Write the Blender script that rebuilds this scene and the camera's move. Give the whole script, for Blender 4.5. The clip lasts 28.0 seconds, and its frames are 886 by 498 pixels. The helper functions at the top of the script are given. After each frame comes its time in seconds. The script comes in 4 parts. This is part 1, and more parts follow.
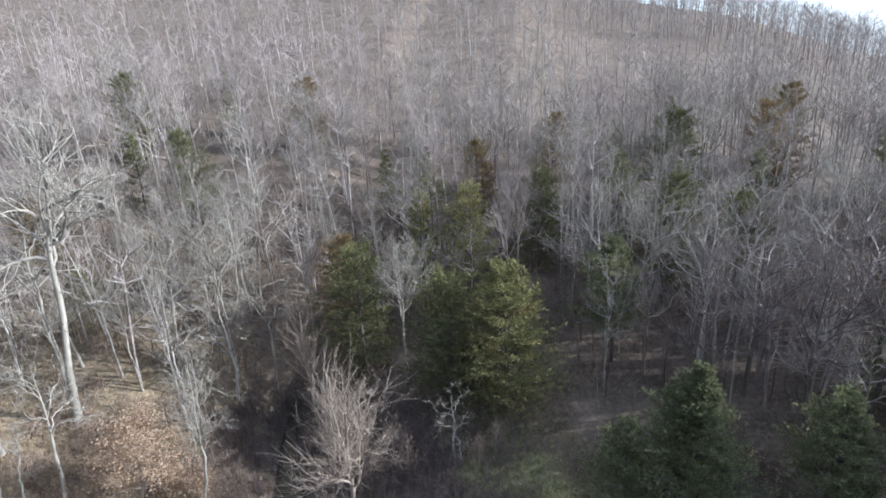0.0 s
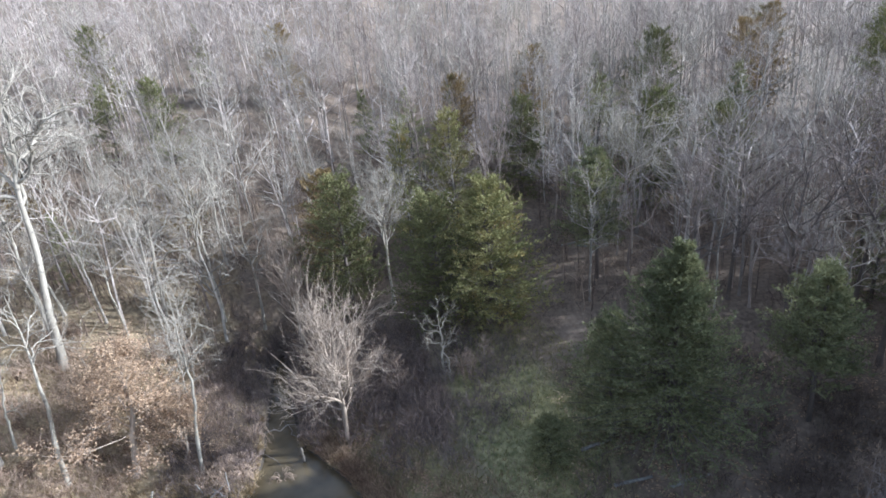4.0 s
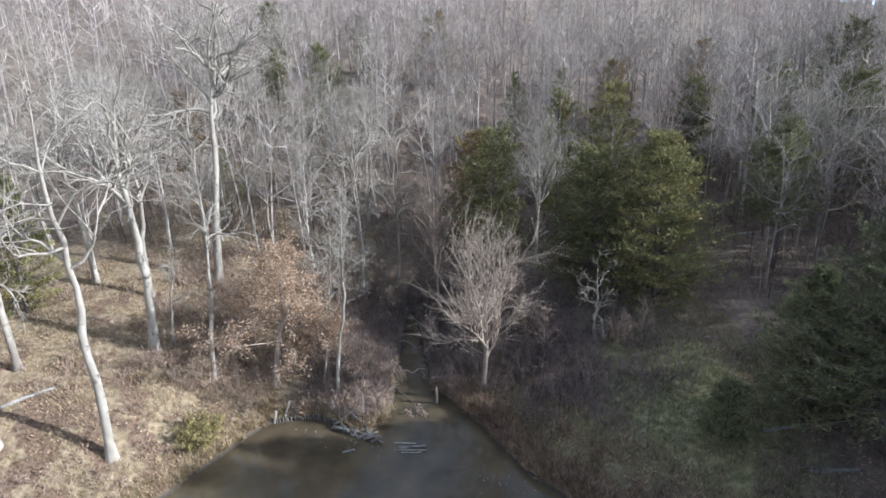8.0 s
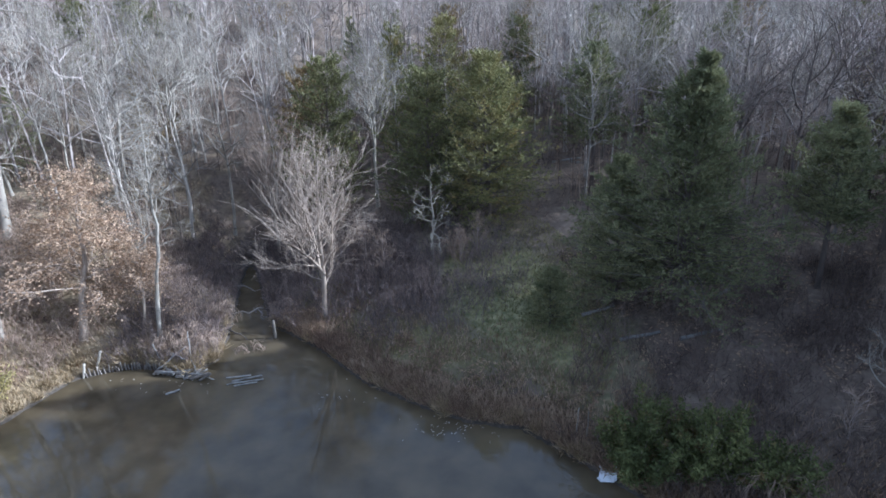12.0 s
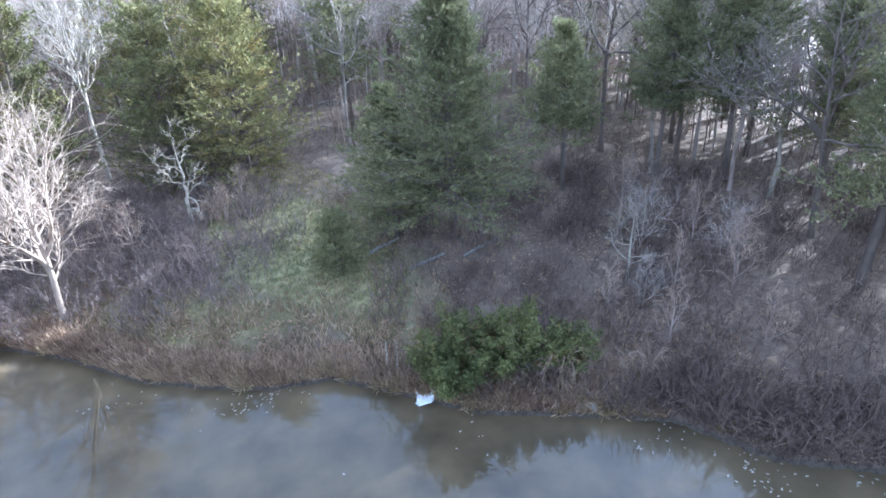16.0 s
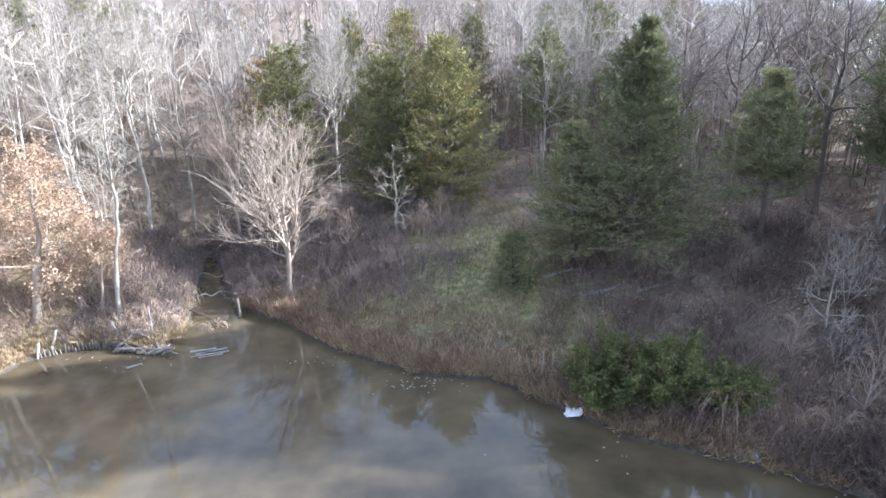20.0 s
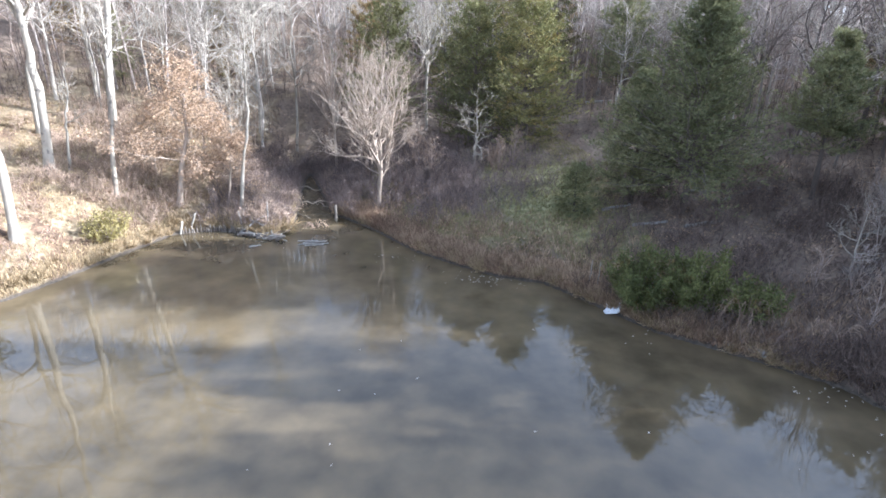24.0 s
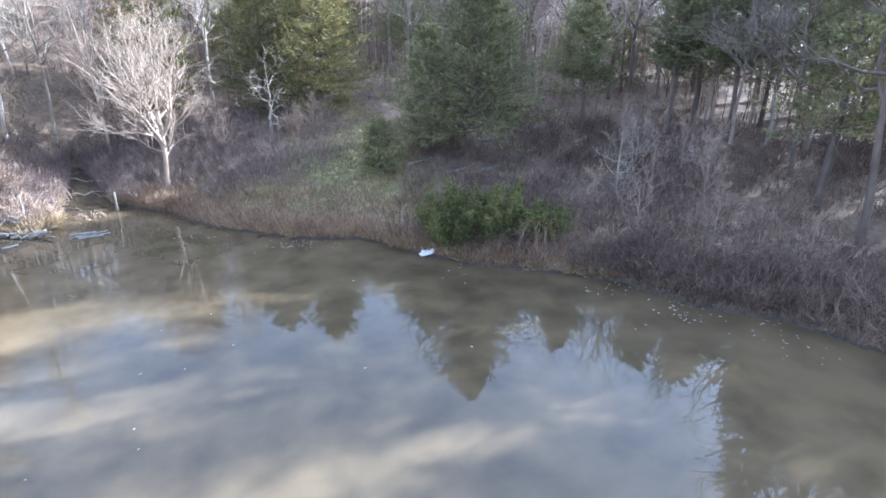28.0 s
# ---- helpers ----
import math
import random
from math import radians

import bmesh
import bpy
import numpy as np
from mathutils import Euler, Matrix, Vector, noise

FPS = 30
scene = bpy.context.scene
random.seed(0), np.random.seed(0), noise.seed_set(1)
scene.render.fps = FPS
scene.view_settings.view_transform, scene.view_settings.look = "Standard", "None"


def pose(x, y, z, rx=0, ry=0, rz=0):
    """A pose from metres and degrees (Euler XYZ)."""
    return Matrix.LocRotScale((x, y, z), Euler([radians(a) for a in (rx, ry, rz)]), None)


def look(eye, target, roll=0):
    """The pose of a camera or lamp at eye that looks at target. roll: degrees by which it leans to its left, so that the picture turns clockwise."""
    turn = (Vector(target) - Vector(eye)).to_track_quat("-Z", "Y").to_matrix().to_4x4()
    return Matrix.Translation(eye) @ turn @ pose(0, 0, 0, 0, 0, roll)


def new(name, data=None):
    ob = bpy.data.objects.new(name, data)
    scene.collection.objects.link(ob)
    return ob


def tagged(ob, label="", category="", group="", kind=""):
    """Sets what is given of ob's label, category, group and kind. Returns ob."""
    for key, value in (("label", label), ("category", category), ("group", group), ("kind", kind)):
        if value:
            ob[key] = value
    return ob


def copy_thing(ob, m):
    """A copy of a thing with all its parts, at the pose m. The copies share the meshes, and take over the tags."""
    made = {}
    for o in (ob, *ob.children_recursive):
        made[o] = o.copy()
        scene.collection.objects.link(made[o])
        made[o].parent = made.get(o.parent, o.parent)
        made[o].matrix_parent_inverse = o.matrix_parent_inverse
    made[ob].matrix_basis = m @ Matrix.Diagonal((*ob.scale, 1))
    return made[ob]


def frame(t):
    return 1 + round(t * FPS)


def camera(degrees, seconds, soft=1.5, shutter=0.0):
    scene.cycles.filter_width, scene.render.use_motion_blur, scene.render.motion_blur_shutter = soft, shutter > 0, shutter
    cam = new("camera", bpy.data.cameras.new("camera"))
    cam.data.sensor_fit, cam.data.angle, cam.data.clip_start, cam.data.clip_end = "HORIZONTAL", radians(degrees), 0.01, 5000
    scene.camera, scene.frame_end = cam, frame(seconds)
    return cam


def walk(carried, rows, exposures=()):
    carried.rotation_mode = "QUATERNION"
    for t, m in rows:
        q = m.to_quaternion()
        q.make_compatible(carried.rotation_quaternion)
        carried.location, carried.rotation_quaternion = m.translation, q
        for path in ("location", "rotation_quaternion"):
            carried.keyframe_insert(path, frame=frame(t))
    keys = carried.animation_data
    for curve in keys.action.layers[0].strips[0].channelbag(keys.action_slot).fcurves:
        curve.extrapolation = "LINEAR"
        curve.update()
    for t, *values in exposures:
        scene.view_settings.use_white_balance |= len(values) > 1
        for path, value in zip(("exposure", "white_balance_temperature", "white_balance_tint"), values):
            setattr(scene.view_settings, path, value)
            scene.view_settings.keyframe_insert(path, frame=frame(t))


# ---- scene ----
cam = camera(77.75, 28.0, soft=1.65)
PATH = [
    (0.0, (5.687, -5.159, 34.906), (3.889, 13.520, 27.987), -3.60),
    (0.5, (6.566, -5.297, 34.111), (5.472, 13.144, 26.447), -4.96),
    (1.0, (6.940, -5.573, 33.390), (5.506, 13.116, 26.415), -4.93),
    (1.5, (7.041, -6.018, 32.676), (5.275, 12.392, 25.063), -7.67),
    (2.0, (7.292, -6.361, 31.867), (6.232, 12.063, 24.157), -6.35),
    (2.5, (7.182, -6.457, 31.154), (5.694, 12.057, 23.735), -6.67),
    (4.5, (5.674, -6.298, 30.175), (4.190, 12.027, 22.303), -6.04),
    (5.0, (5.016, -6.612, 29.613), (3.575, 11.840, 22.034), -4.54),
    (5.5, (3.860, -6.925, 28.515), (2.278, 11.705, 21.416), -3.93),
    (6.0, (2.257, -7.174, 26.968), (-1.230, 11.309, 20.171), -4.35),
    (6.5, (0.973, -7.567, 25.661), (-6.060, 10.125, 19.536), -1.82),
    (7.0, (0.434, -7.875, 24.830), (-7.315, 9.626, 19.027), 0.38),
    (7.5, (0.530, -7.886, 24.167), (-5.409, 10.444, 18.808), -0.08),
    (8.0, (0.855, -7.917, 23.435), (-3.976, 10.464, 17.206), -2.37),
    (8.5, (0.986, -8.052, 22.601), (-3.552, 10.357, 16.234), 0.69),
    (9.0, (0.690, -8.115, 21.459), (-4.831, 10.159, 15.493), 1.32),
    (9.5, (0.201, -8.199, 20.286), (-9.182, 8.418, 14.301), 4.60),
    (10.0, (0.094, -8.192, 19.398), (-10.415, 7.975, 14.088), 5.10),
    (10.5, (0.922, -8.486, 19.067), (-4.234, 9.354, 11.642), 1.61),
    (11.0, (2.497, -8.941, 19.185), (2.185, 9.797, 12.201), -0.28),
    (11.5, (3.206, -8.728, 18.968), (2.982, 10.123, 12.290), -1.67),
    (13.5, (3.024, -7.238, 18.085), (6.301, 10.875, 10.263), 0.05),
    (14.0, (2.904, -7.203, 17.890), (8.532, 11.197, 12.435), -0.19),
    (14.5, (2.852, -7.333, 17.660), (8.221, 9.909, 9.063), -1.85),
    (15.0, (2.793, -7.290, 17.540), (8.543, 10.174, 9.670), -4.54),
    (15.5, (2.926, -7.414, 17.500), (11.306, 8.808, 9.337), -3.31),
    (16.0, (2.931, -7.046, 17.207), (10.475, 9.395, 8.675), -2.59),
    (16.5, (2.802, -6.502, 17.037), (6.231, 11.498, 9.021), -2.84),
    (17.0, (2.567, -6.374, 17.196), (4.951, 11.916, 9.462), -3.06),
    (17.5, (2.607, -6.379, 17.259), (4.905, 12.432, 10.867), -3.05),
    (18.0, (2.756, -6.642, 17.249), (4.892, 12.166, 10.792), -1.83),
    (18.5, (2.766, -7.237, 17.026), (4.255, 11.657, 10.636), -2.21),
    (19.0, (2.735, -8.076, 16.584), (4.346, 10.851, 10.326), -1.41),
    (19.5, (2.666, -9.084, 16.011), (3.887, 9.908, 9.862), -2.14),
    (20.0, (2.785, -10.238, 15.517), (4.118, 8.781, 9.477), -1.91),
    (20.5, (2.894, -11.451, 15.106), (4.891, 7.508, 9.058), -1.90),
    (21.0, (2.558, -12.645, 14.790), (3.698, 6.347, 8.626), -1.51),
    (21.5, (1.999, -14.060, 14.706), (0.572, 4.398, 7.140), -0.63),
    (23.5, (2.212, -16.237, 14.562), (1.146, 2.397, 7.374), 0.82),
    (24.0, (2.240, -16.411, 14.393), (1.190, 2.194, 7.129), 1.28),
    (24.5, (2.281, -16.483, 14.133), (1.487, 2.148, 6.907), 1.65),
    (25.0, (2.295, -16.528, 13.792), (1.588, 2.119, 6.594), 1.35),
    (25.5, (2.210, -16.437, 13.328), (1.496, 2.268, 6.283), 1.64),
    (26.0, (2.152, -16.344, 12.889), (1.508, 2.364, 5.846), 1.57),
    (26.5, (2.120, -16.261, 12.517), (1.440, 2.434, 5.444), 1.69),
    (27.0, (2.191, -16.242, 12.289), (1.715, 2.505, 5.338), 1.60),
    (27.5, (2.500, -16.490, 12.225), (4.197, 2.077, 4.987), 0.44),
    (28.0, (2.755, -16.847, 12.173), (8.028, 0.957, 4.742), 0.37),
]
EXPO = [(0.0, 1.04, 4930, 8), (2.0, 1.27, 4920, 8), (5.0, 1.38, 4920, 8), (6.0, 1.34, 4990, 8), (8.0, 1.03, 5000, 9), (10.0, 0.99, 5080, 10), (11.0, 0.86, 4600, 10), (14.0, 2.5, 4600, 9), (15.5, 2.72, 4560, 10), (16.0, 2.76, 4600, 10), (17.0, 2.5, 4860, 10), (20.0, 2.3, 4990, 11), (25.0, 2.18, 5010, 11), (27.0, 2.18, 5010, 11), (28.0, 2.66, 4800, 12)]

walk(cam, [(t, look(e, a, r)) for t, e, a, r in PATH], exposures=EXPO)

# ---- world and sun ----
SUN_AZ, SUN_EL = 4.0, 26.0  # degrees: from the x axis towards y; above the horizon
world = bpy.data.worlds.new("world")
scene.world = world
world.use_nodes = True
sky = world.node_tree.nodes.new("ShaderNodeTexSky")
sky.sky_type, sky.sun_disc = "NISHITA", False
sky.sun_elevation, sky.sun_rotation = radians(SUN_EL), radians(90 - SUN_AZ)
sky.air_density, sky.dust_density = 1.0, 1.0
milky = world.node_tree.nodes.new("ShaderNodeHueSaturation")  # thin high cloud
milky.inputs["Saturation"].default_value = 0.42
world.node_tree.links.new(sky.outputs[0], milky.inputs["Color"])
world.node_tree.links.new(milky.outputs[0], world.node_tree.nodes["Background"].inputs[0])
world.node_tree.nodes["Background"].inputs[1].default_value = 0.125
sun = new("sun", bpy.data.lights.new("sun", "SUN"))
sun.data.energy, sun.data.angle, sun.data.color = 4.4, radians(0.8), (1.0, 0.925, 0.815)
az, el = radians(SUN_AZ), radians(SUN_EL)
sun.matrix_world = look((60 * math.cos(az) * math.cos(el), 60 * math.sin(az) * math.cos(el), 60 * math.sin(el)), (0, 0, 0))


# ---- materials ----
def material(name, low, high, scale=4.0, rough=0.85, bump=0.3, detail=6.0, stretch=(1, 1, 1), spots=None, each=0.0, translucent=0.0, shine=0.3, island=0.0):
    """Two-scale noise between two colours, with optional spots (colour, scale, amount) and a shift of value for each object."""
    m = bpy.data.materials.new(name)
    m.use_nodes = True
    nodes, links = m.node_tree.nodes, m.node_tree.links
    shader = nodes["Principled BSDF"]
    shader.inputs["Roughness"].default_value = rough
    shader.inputs["Specular IOR Level"].default_value = shine
    place = nodes.new("ShaderNodeNewGeometry")
    turn = nodes.new("ShaderNodeMapping")
    turn.inputs["Scale"].default_value = stretch
    links.new(place.outputs["Position"], turn.inputs[0])
    fine, wide = nodes.new("ShaderNodeTexNoise"), nodes.new("ShaderNodeTexNoise")
    for n, s in ((fine, scale), (wide, scale * 0.13)):
        n.inputs["Scale"].default_value, n.inputs["Detail"].default_value = s, detail
        links.new(turn.outputs[0], n.inputs["Vector"])
    both = nodes.new("ShaderNodeMath")
    both.operation = "ADD"
    links.new(fine.outputs["Fac"], both.inputs[0]), links.new(wide.outputs["Fac"], both.inputs[1])
    ramp = nodes.new("ShaderNodeMapRange")
    ramp.inputs["From Min"].default_value, ramp.inputs["From Max"].default_value = 0.72, 1.28
    links.new(both.outputs[0], ramp.inputs["Value"])
    mix = nodes.new("ShaderNodeMix")
    mix.data_type = "RGBA"
    mix.inputs["A"].default_value, mix.inputs["B"].default_value = (*low, 1), (*high, 1)
    links.new(ramp.outputs[0], mix.inputs["Factor"])
    colour = mix.outputs["Result"]
    if spots:
        tint, size, amount = spots
        cell = nodes.new("ShaderNodeTexNoise")
        cell.inputs["Scale"].default_value, cell.inputs["Detail"].default_value = size, 3
        links.new(place.outputs["Position"], cell.inputs["Vector"])
        edge = nodes.new("ShaderNodeMapRange")
        edge.inputs["From Min"].default_value, edge.inputs["From Max"].default_value = 0.62 - amount, 0.70 - amount
        links.new(cell.outputs["Fac"], edge.inputs["Value"])
        over = nodes.new("ShaderNodeMix")
        over.data_type = "RGBA"
        over.inputs["B"].default_value = (*tint, 1)
        links.new(edge.outputs[0], over.inputs["Factor"]), links.new(colour, over.inputs["A"])
        colour = over.outputs["Result"]
    if each:
        info, hue = nodes.new("ShaderNodeObjectInfo"), nodes.new("ShaderNodeHueSaturation")
        span = nodes.new("ShaderNodeMapRange")
        span.inputs["To Min"].default_value, span.inputs["To Max"].default_value = 1 - each, 1 + each
        links.new(info.outputs["Random"], span.inputs["Value"]), links.new(span.outputs[0], hue.inputs["Value"])
        links.new(colour, hue.inputs["Color"])
        colour = hue.outputs[0]
    if island:
        hue, span = nodes.new("ShaderNodeHueSaturation"), nodes.new("ShaderNodeMapRange")
        span.inputs["To Min"].default_value, span.inputs["To Max"].default_value = 1 - island, 1 + island
        links.new(place.outputs["Random Per Island"], span.inputs["Value"]), links.new(span.outputs[0], hue.inputs["Value"])
        links.new(colour, hue.inputs["Color"])
        colour = hue.outputs[0]
    links.new(colour, shader.inputs["Base Color"])
    if bump:
        b = nodes.new("ShaderNodeBump")
        b.inputs["Strength"].default_value, b.inputs["Distance"].default_value = bump, 0.05
        links.new(fine.outputs["Fac"], b.inputs["Height"]), links.new(b.outputs[0], shader.inputs["Normal"])
    if translucent:
        thin, blend = nodes.new("ShaderNodeBsdfTranslucent"), nodes.new("ShaderNodeMixShader")
        links.new(colour, thin.inputs[0])
        blend.inputs[0].default_value = translucent
        links.new(shader.outputs[0], blend.inputs[1]), links.new(thin.outputs[0], blend.inputs[2])
        links.new(blend.outputs[0], nodes["Material Output"].inputs[0])
    return m


BARK_PALE = material("pale_bark", (0.205, 0.172, 0.13), (0.42, 0.365, 0.285), 2.5, 0.8, 0.3, stretch=(1, 1, 0.4), spots=((0.17, 0.145, 0.118), 2.2, 0.03), each=0.2)
BARK_TAN = material("tan_bark", (0.22, 0.165, 0.12), (0.45, 0.355, 0.265), 3.0, 0.85, 0.4, stretch=(1, 1, 0.3))
BARK_GREY = material("grey_bark", (0.21, 0.18, 0.145), (0.44, 0.38, 0.31), 3.0, 0.9, 0.5, stretch=(1, 1, 0.3), each=0.38)
BARK_BROWN = material("brown_bark", (0.17, 0.125, 0.1), (0.34, 0.27, 0.22), 3.0, 0.9, 0.5, stretch=(1, 1, 0.3), each=0.2)
BARK_DARK = material("conifer_and_shaded_tree_bark", (0.075, 0.06, 0.048), (0.16, 0.125, 0.1), 3.0, 0.9, 0.5, stretch=(1, 1, 0.3))
TWIG_GREY = material("grey_twigs", (0.215, 0.182, 0.142), (0.415, 0.355, 0.28), 2.0, 0.9, 0, each=0.38, island=0.3)
TWIG_MAUVE = material("mauve_twigs", (0.215, 0.175, 0.15), (0.41, 0.345, 0.293), 2.0, 0.9, 0, each=0.35, island=0.3)
TWIG_PALE = material("pale_twigs", (0.21, 0.18, 0.138), (0.4, 0.345, 0.268), 2.0, 0.9, 0, each=0.15, island=0.25)
TWIG_RED = material("russet_twigs", (0.19, 0.13, 0.09), (0.4, 0.295, 0.21), 0.9, 0.9, 0, each=0.15, island=0.4)
CEDAR = material("cedar_needles", (0.1, 0.1, 0.043), (0.21, 0.195, 0.082), 0.7, 0.75, 0, spots=((0.2, 0.17, 0.065), 0.5, 0.02), each=0.12, translucent=0.15, shine=0.08, island=0.3)
CEDAR_RUST = material("bronzed_needles", (0.15, 0.105, 0.05), (0.31, 0.215, 0.1), 0.7, 0.75, 0, spots=((0.16, 0.15, 0.06), 0.45, 0.02), each=0.1, translucent=0.15, shine=0.08, island=0.3)
CEDAR_OLIVE = material("olive_needles", (0.13, 0.13, 0.05), (0.3, 0.26, 0.105), 0.7, 0.75, 0, spots=((0.31, 0.235, 0.085), 0.45, 0.05), each=0.12, translucent=0.15, shine=0.08, island=0.3)
PINE = material("pine_needles", (0.13, 0.132, 0.064), (0.28, 0.262, 0.128), 0.7, 0.7, 0, each=0.12, translucent=0.32, shine=0.08, island=0.3)
SHRUB = material("shrub_leaves", (0.07, 0.08, 0.03), (0.19, 0.185, 0.066), 2.0, 0.7, 0, spots=((0.17, 0.12, 0.05), 1.2, 0.02), translucent=0.25, shine=0.08, island=0.4)
OAK_LEAF = material("dead_oak_leaves", (0.28, 0.18, 0.11), (0.56, 0.4, 0.25), 0.8, 0.8, 0, translucent=0.3, island=0.35)
GRASS_DRY = material("dry_grass_blades", (0.22, 0.155, 0.085), (0.48, 0.37, 0.215), 0.7, 0.85, 0, translucent=0.25, shine=0.08, island=0.4)
GRASS_GREEN = material("meadow_blades", (0.15, 0.14, 0.055), (0.37, 0.315, 0.14), 0.9, 0.85, 0, translucent=0.25, shine=0.08, island=0.4)
REED = material("sedge_blades", (0.23, 0.15, 0.1), (0.46, 0.34, 0.22), 1.5, 0.85, 0, translucent=0.25, shine=0.08, island=0.45)
BRUSH_RED = material("maroon_stems_and_shaded_twigs", (0.11, 0.082, 0.067), (0.26, 0.195, 0.162), 0.9, 0.9, 0, island=0.5)
BRUSH = material("thicket_stems", (0.08, 0.055, 0.043), (0.22, 0.16, 0.12), 0.9, 0.9, 0, island=0.55)
SHRUB_TAN = material("yellowed_shrub_leaves", (0.17, 0.14, 0.052), (0.38, 0.31, 0.125), 2.0, 0.75, 0, translucent=0.25, shine=0.08, island=0.4)
WOOD_GREY = material("weathered_wood", (0.17, 0.15, 0.125), (0.37, 0.335, 0.29), 6.0, 0.85, 0.4, stretch=(1, 1, 0.3), each=0.2)
WOOD_DARK = material("wet_weathered_wood", (0.1, 0.082, 0.064), (0.26, 0.215, 0.172), 6.0, 0.8, 0.4, stretch=(1, 1, 0.3), each=0.25)
WHITE = material("white_plastic", (0.72, 0.72, 0.72), (0.85, 0.85, 0.84), 6.0, 0.45, 0.05, spots=((0.4, 0.38, 0.34), 5.0, -0.03))
LITTER = material("floating_leaves", (0.17, 0.135, 0.095), (0.46, 0.41, 0.34), 8.0, 0.7, 0, each=0.3)


def ground_material():
    """Leaf litter and soil, tan dead grass on the bank that faces the sun, a green glade, wet mud at the waterline."""
    m = material("ground", (0.1, 0.072, 0.05), (0.235, 0.175, 0.124), 3.2, 0.95, 0.8, 8.0, spots=((0.29, 0.205, 0.135), 1.7, 0.0))
    nodes, links = m.node_tree.nodes, m.node_tree.links
    shader = nodes["Principled BSDF"]
    base = shader.inputs["Base Color"].links[0].from_socket
    place, cut = nodes.new("ShaderNodeNewGeometry"), nodes.new("ShaderNodeSeparateXYZ")
    links.new(place.outputs["Position"], cut.inputs[0])

    def math_node(op, a, b=0.0, clamp=False):
        n = nodes.new("ShaderNodeMath")
        n.operation, n.use_clamp = op, clamp
        for socket, v in zip(n.inputs, (a, b)):
            if isinstance(v, (int, float)):
                socket.default_value = v
            else:
                links.new(v, socket)
        return n.outputs[0]

    def patch(cx, cy, sx, sy, turn, ragged):
        """1 inside a turned oval with a ragged edge, 0 outside."""
        c, s = math.cos(radians(turn)), math.sin(radians(turn))
        dx, dy = math_node("SUBTRACT", cut.outputs[0], cx), math_node("SUBTRACT", cut.outputs[1], cy)
        u = math_node("DIVIDE", math_node("ADD", math_node("MULTIPLY", dx, c), math_node("MULTIPLY", dy, s)), sx)
        v = math_node("DIVIDE", math_node("SUBTRACT", math_node("MULTIPLY", dy, c), math_node("MULTIPLY", dx, s)), sy)
        r = math_node("SQRT", math_node("ADD", math_node("MULTIPLY", u, u), math_node("MULTIPLY", v, v)))
        n = nodes.new("ShaderNodeTexNoise")
        n.inputs["Scale"].default_value, n.inputs["Detail"].default_value = 0.55, 8
        links.new(place.outputs["Position"], n.inputs["Vector"])
        r = math_node("ADD", r, math_node("MULTIPLY", math_node("SUBTRACT", n.outputs["Fac"], 0.5), ragged))
        return math_node("MULTIPLY", math_node("SUBTRACT", 1.15, r), 2.5, True)

    def over(colour, tint_low, tint_high, mask, scale):
        n = nodes.new("ShaderNodeTexNoise")
        n.inputs["Scale"].default_value, n.inputs["Detail"].default_value = scale, 7
        links.new(place.outputs["Position"], n.inputs["Vector"])
        tint, mix = nodes.new("ShaderNodeMix"), nodes.new("ShaderNodeMix")
        tint.data_type = mix.data_type = "RGBA"
        tint.inputs["A"].default_value, tint.inputs["B"].default_value = (*tint_low, 1), (*tint_high, 1)
        spread = math_node("MULTIPLY", math_node("SUBTRACT", n.outputs["Fac"], 0.33), 3.0, True)
        links.new(spread, tint.inputs["Factor"])
        links.new(mask, mix.inputs["Factor"]), links.new(colour, mix.inputs["A"]), links.new(tint.outputs["Result"], mix.inputs["B"])
        return mix.outputs["Result"]

    base = over(base, (0.15, 0.108, 0.06), (0.345, 0.262, 0.155), patch(-33, 20, 19, 32, 0, 1.6), 2.6)
    base = over(base, (0.085, 0.055, 0.035), (0.22, 0.145, 0.09), patch(-31, 9, 5, 10, 0, 11.0), 4.0)
    base = over(base, (0.14, 0.135, 0.058), (0.36, 0.31, 0.155), patch(8, 25, 4.4, 10.5, 28, 0.8), 2.2)
    base = over(base, (0.15, 0.125, 0.06), (0.29, 0.235, 0.125), patch(0, 22.5, 6, 2.6, -32, 0.9), 2.2)
    low = math_node("MULTIPLY", math_node("SUBTRACT", 0.28, cut.outputs[2]), 5.0, True)
    base = over(base, (0.045, 0.035, 0.025), (0.1, 0.08, 0.06), low, 5.0)
    links.new(base, shader.inputs["Base Color"])
    return m


def water_material():
    """Muddy pond: silt seen just under a smooth surface."""
    m = material("pond_water", (0.064, 0.049, 0.028), (0.145, 0.109, 0.06), 0.5, 0.02, 0, 4.0)
    nodes, links = m.node_tree.nodes, m.node_tree.links
    shader = nodes["Principled BSDF"]
    shader.inputs["Specular IOR Level"].default_value, shader.inputs["IOR"].default_value = 0.5, 1.47
    place, wave, b = nodes.new("ShaderNodeNewGeometry"), nodes.new("ShaderNodeTexNoise"), nodes.new("ShaderNodeBump")
    wave.inputs["Scale"].default_value, wave.inputs["Detail"].default_value = 1.3, 2
    b.inputs["Strength"].default_value, b.inputs["Distance"].default_value = 0.014, 0.03
    links.new(place.outputs["Position"], wave.inputs["Vector"])
    links.new(wave.outputs["Fac"], b.inputs["Height"]), links.new(b.outputs[0], shader.inputs["Normal"])
    return m


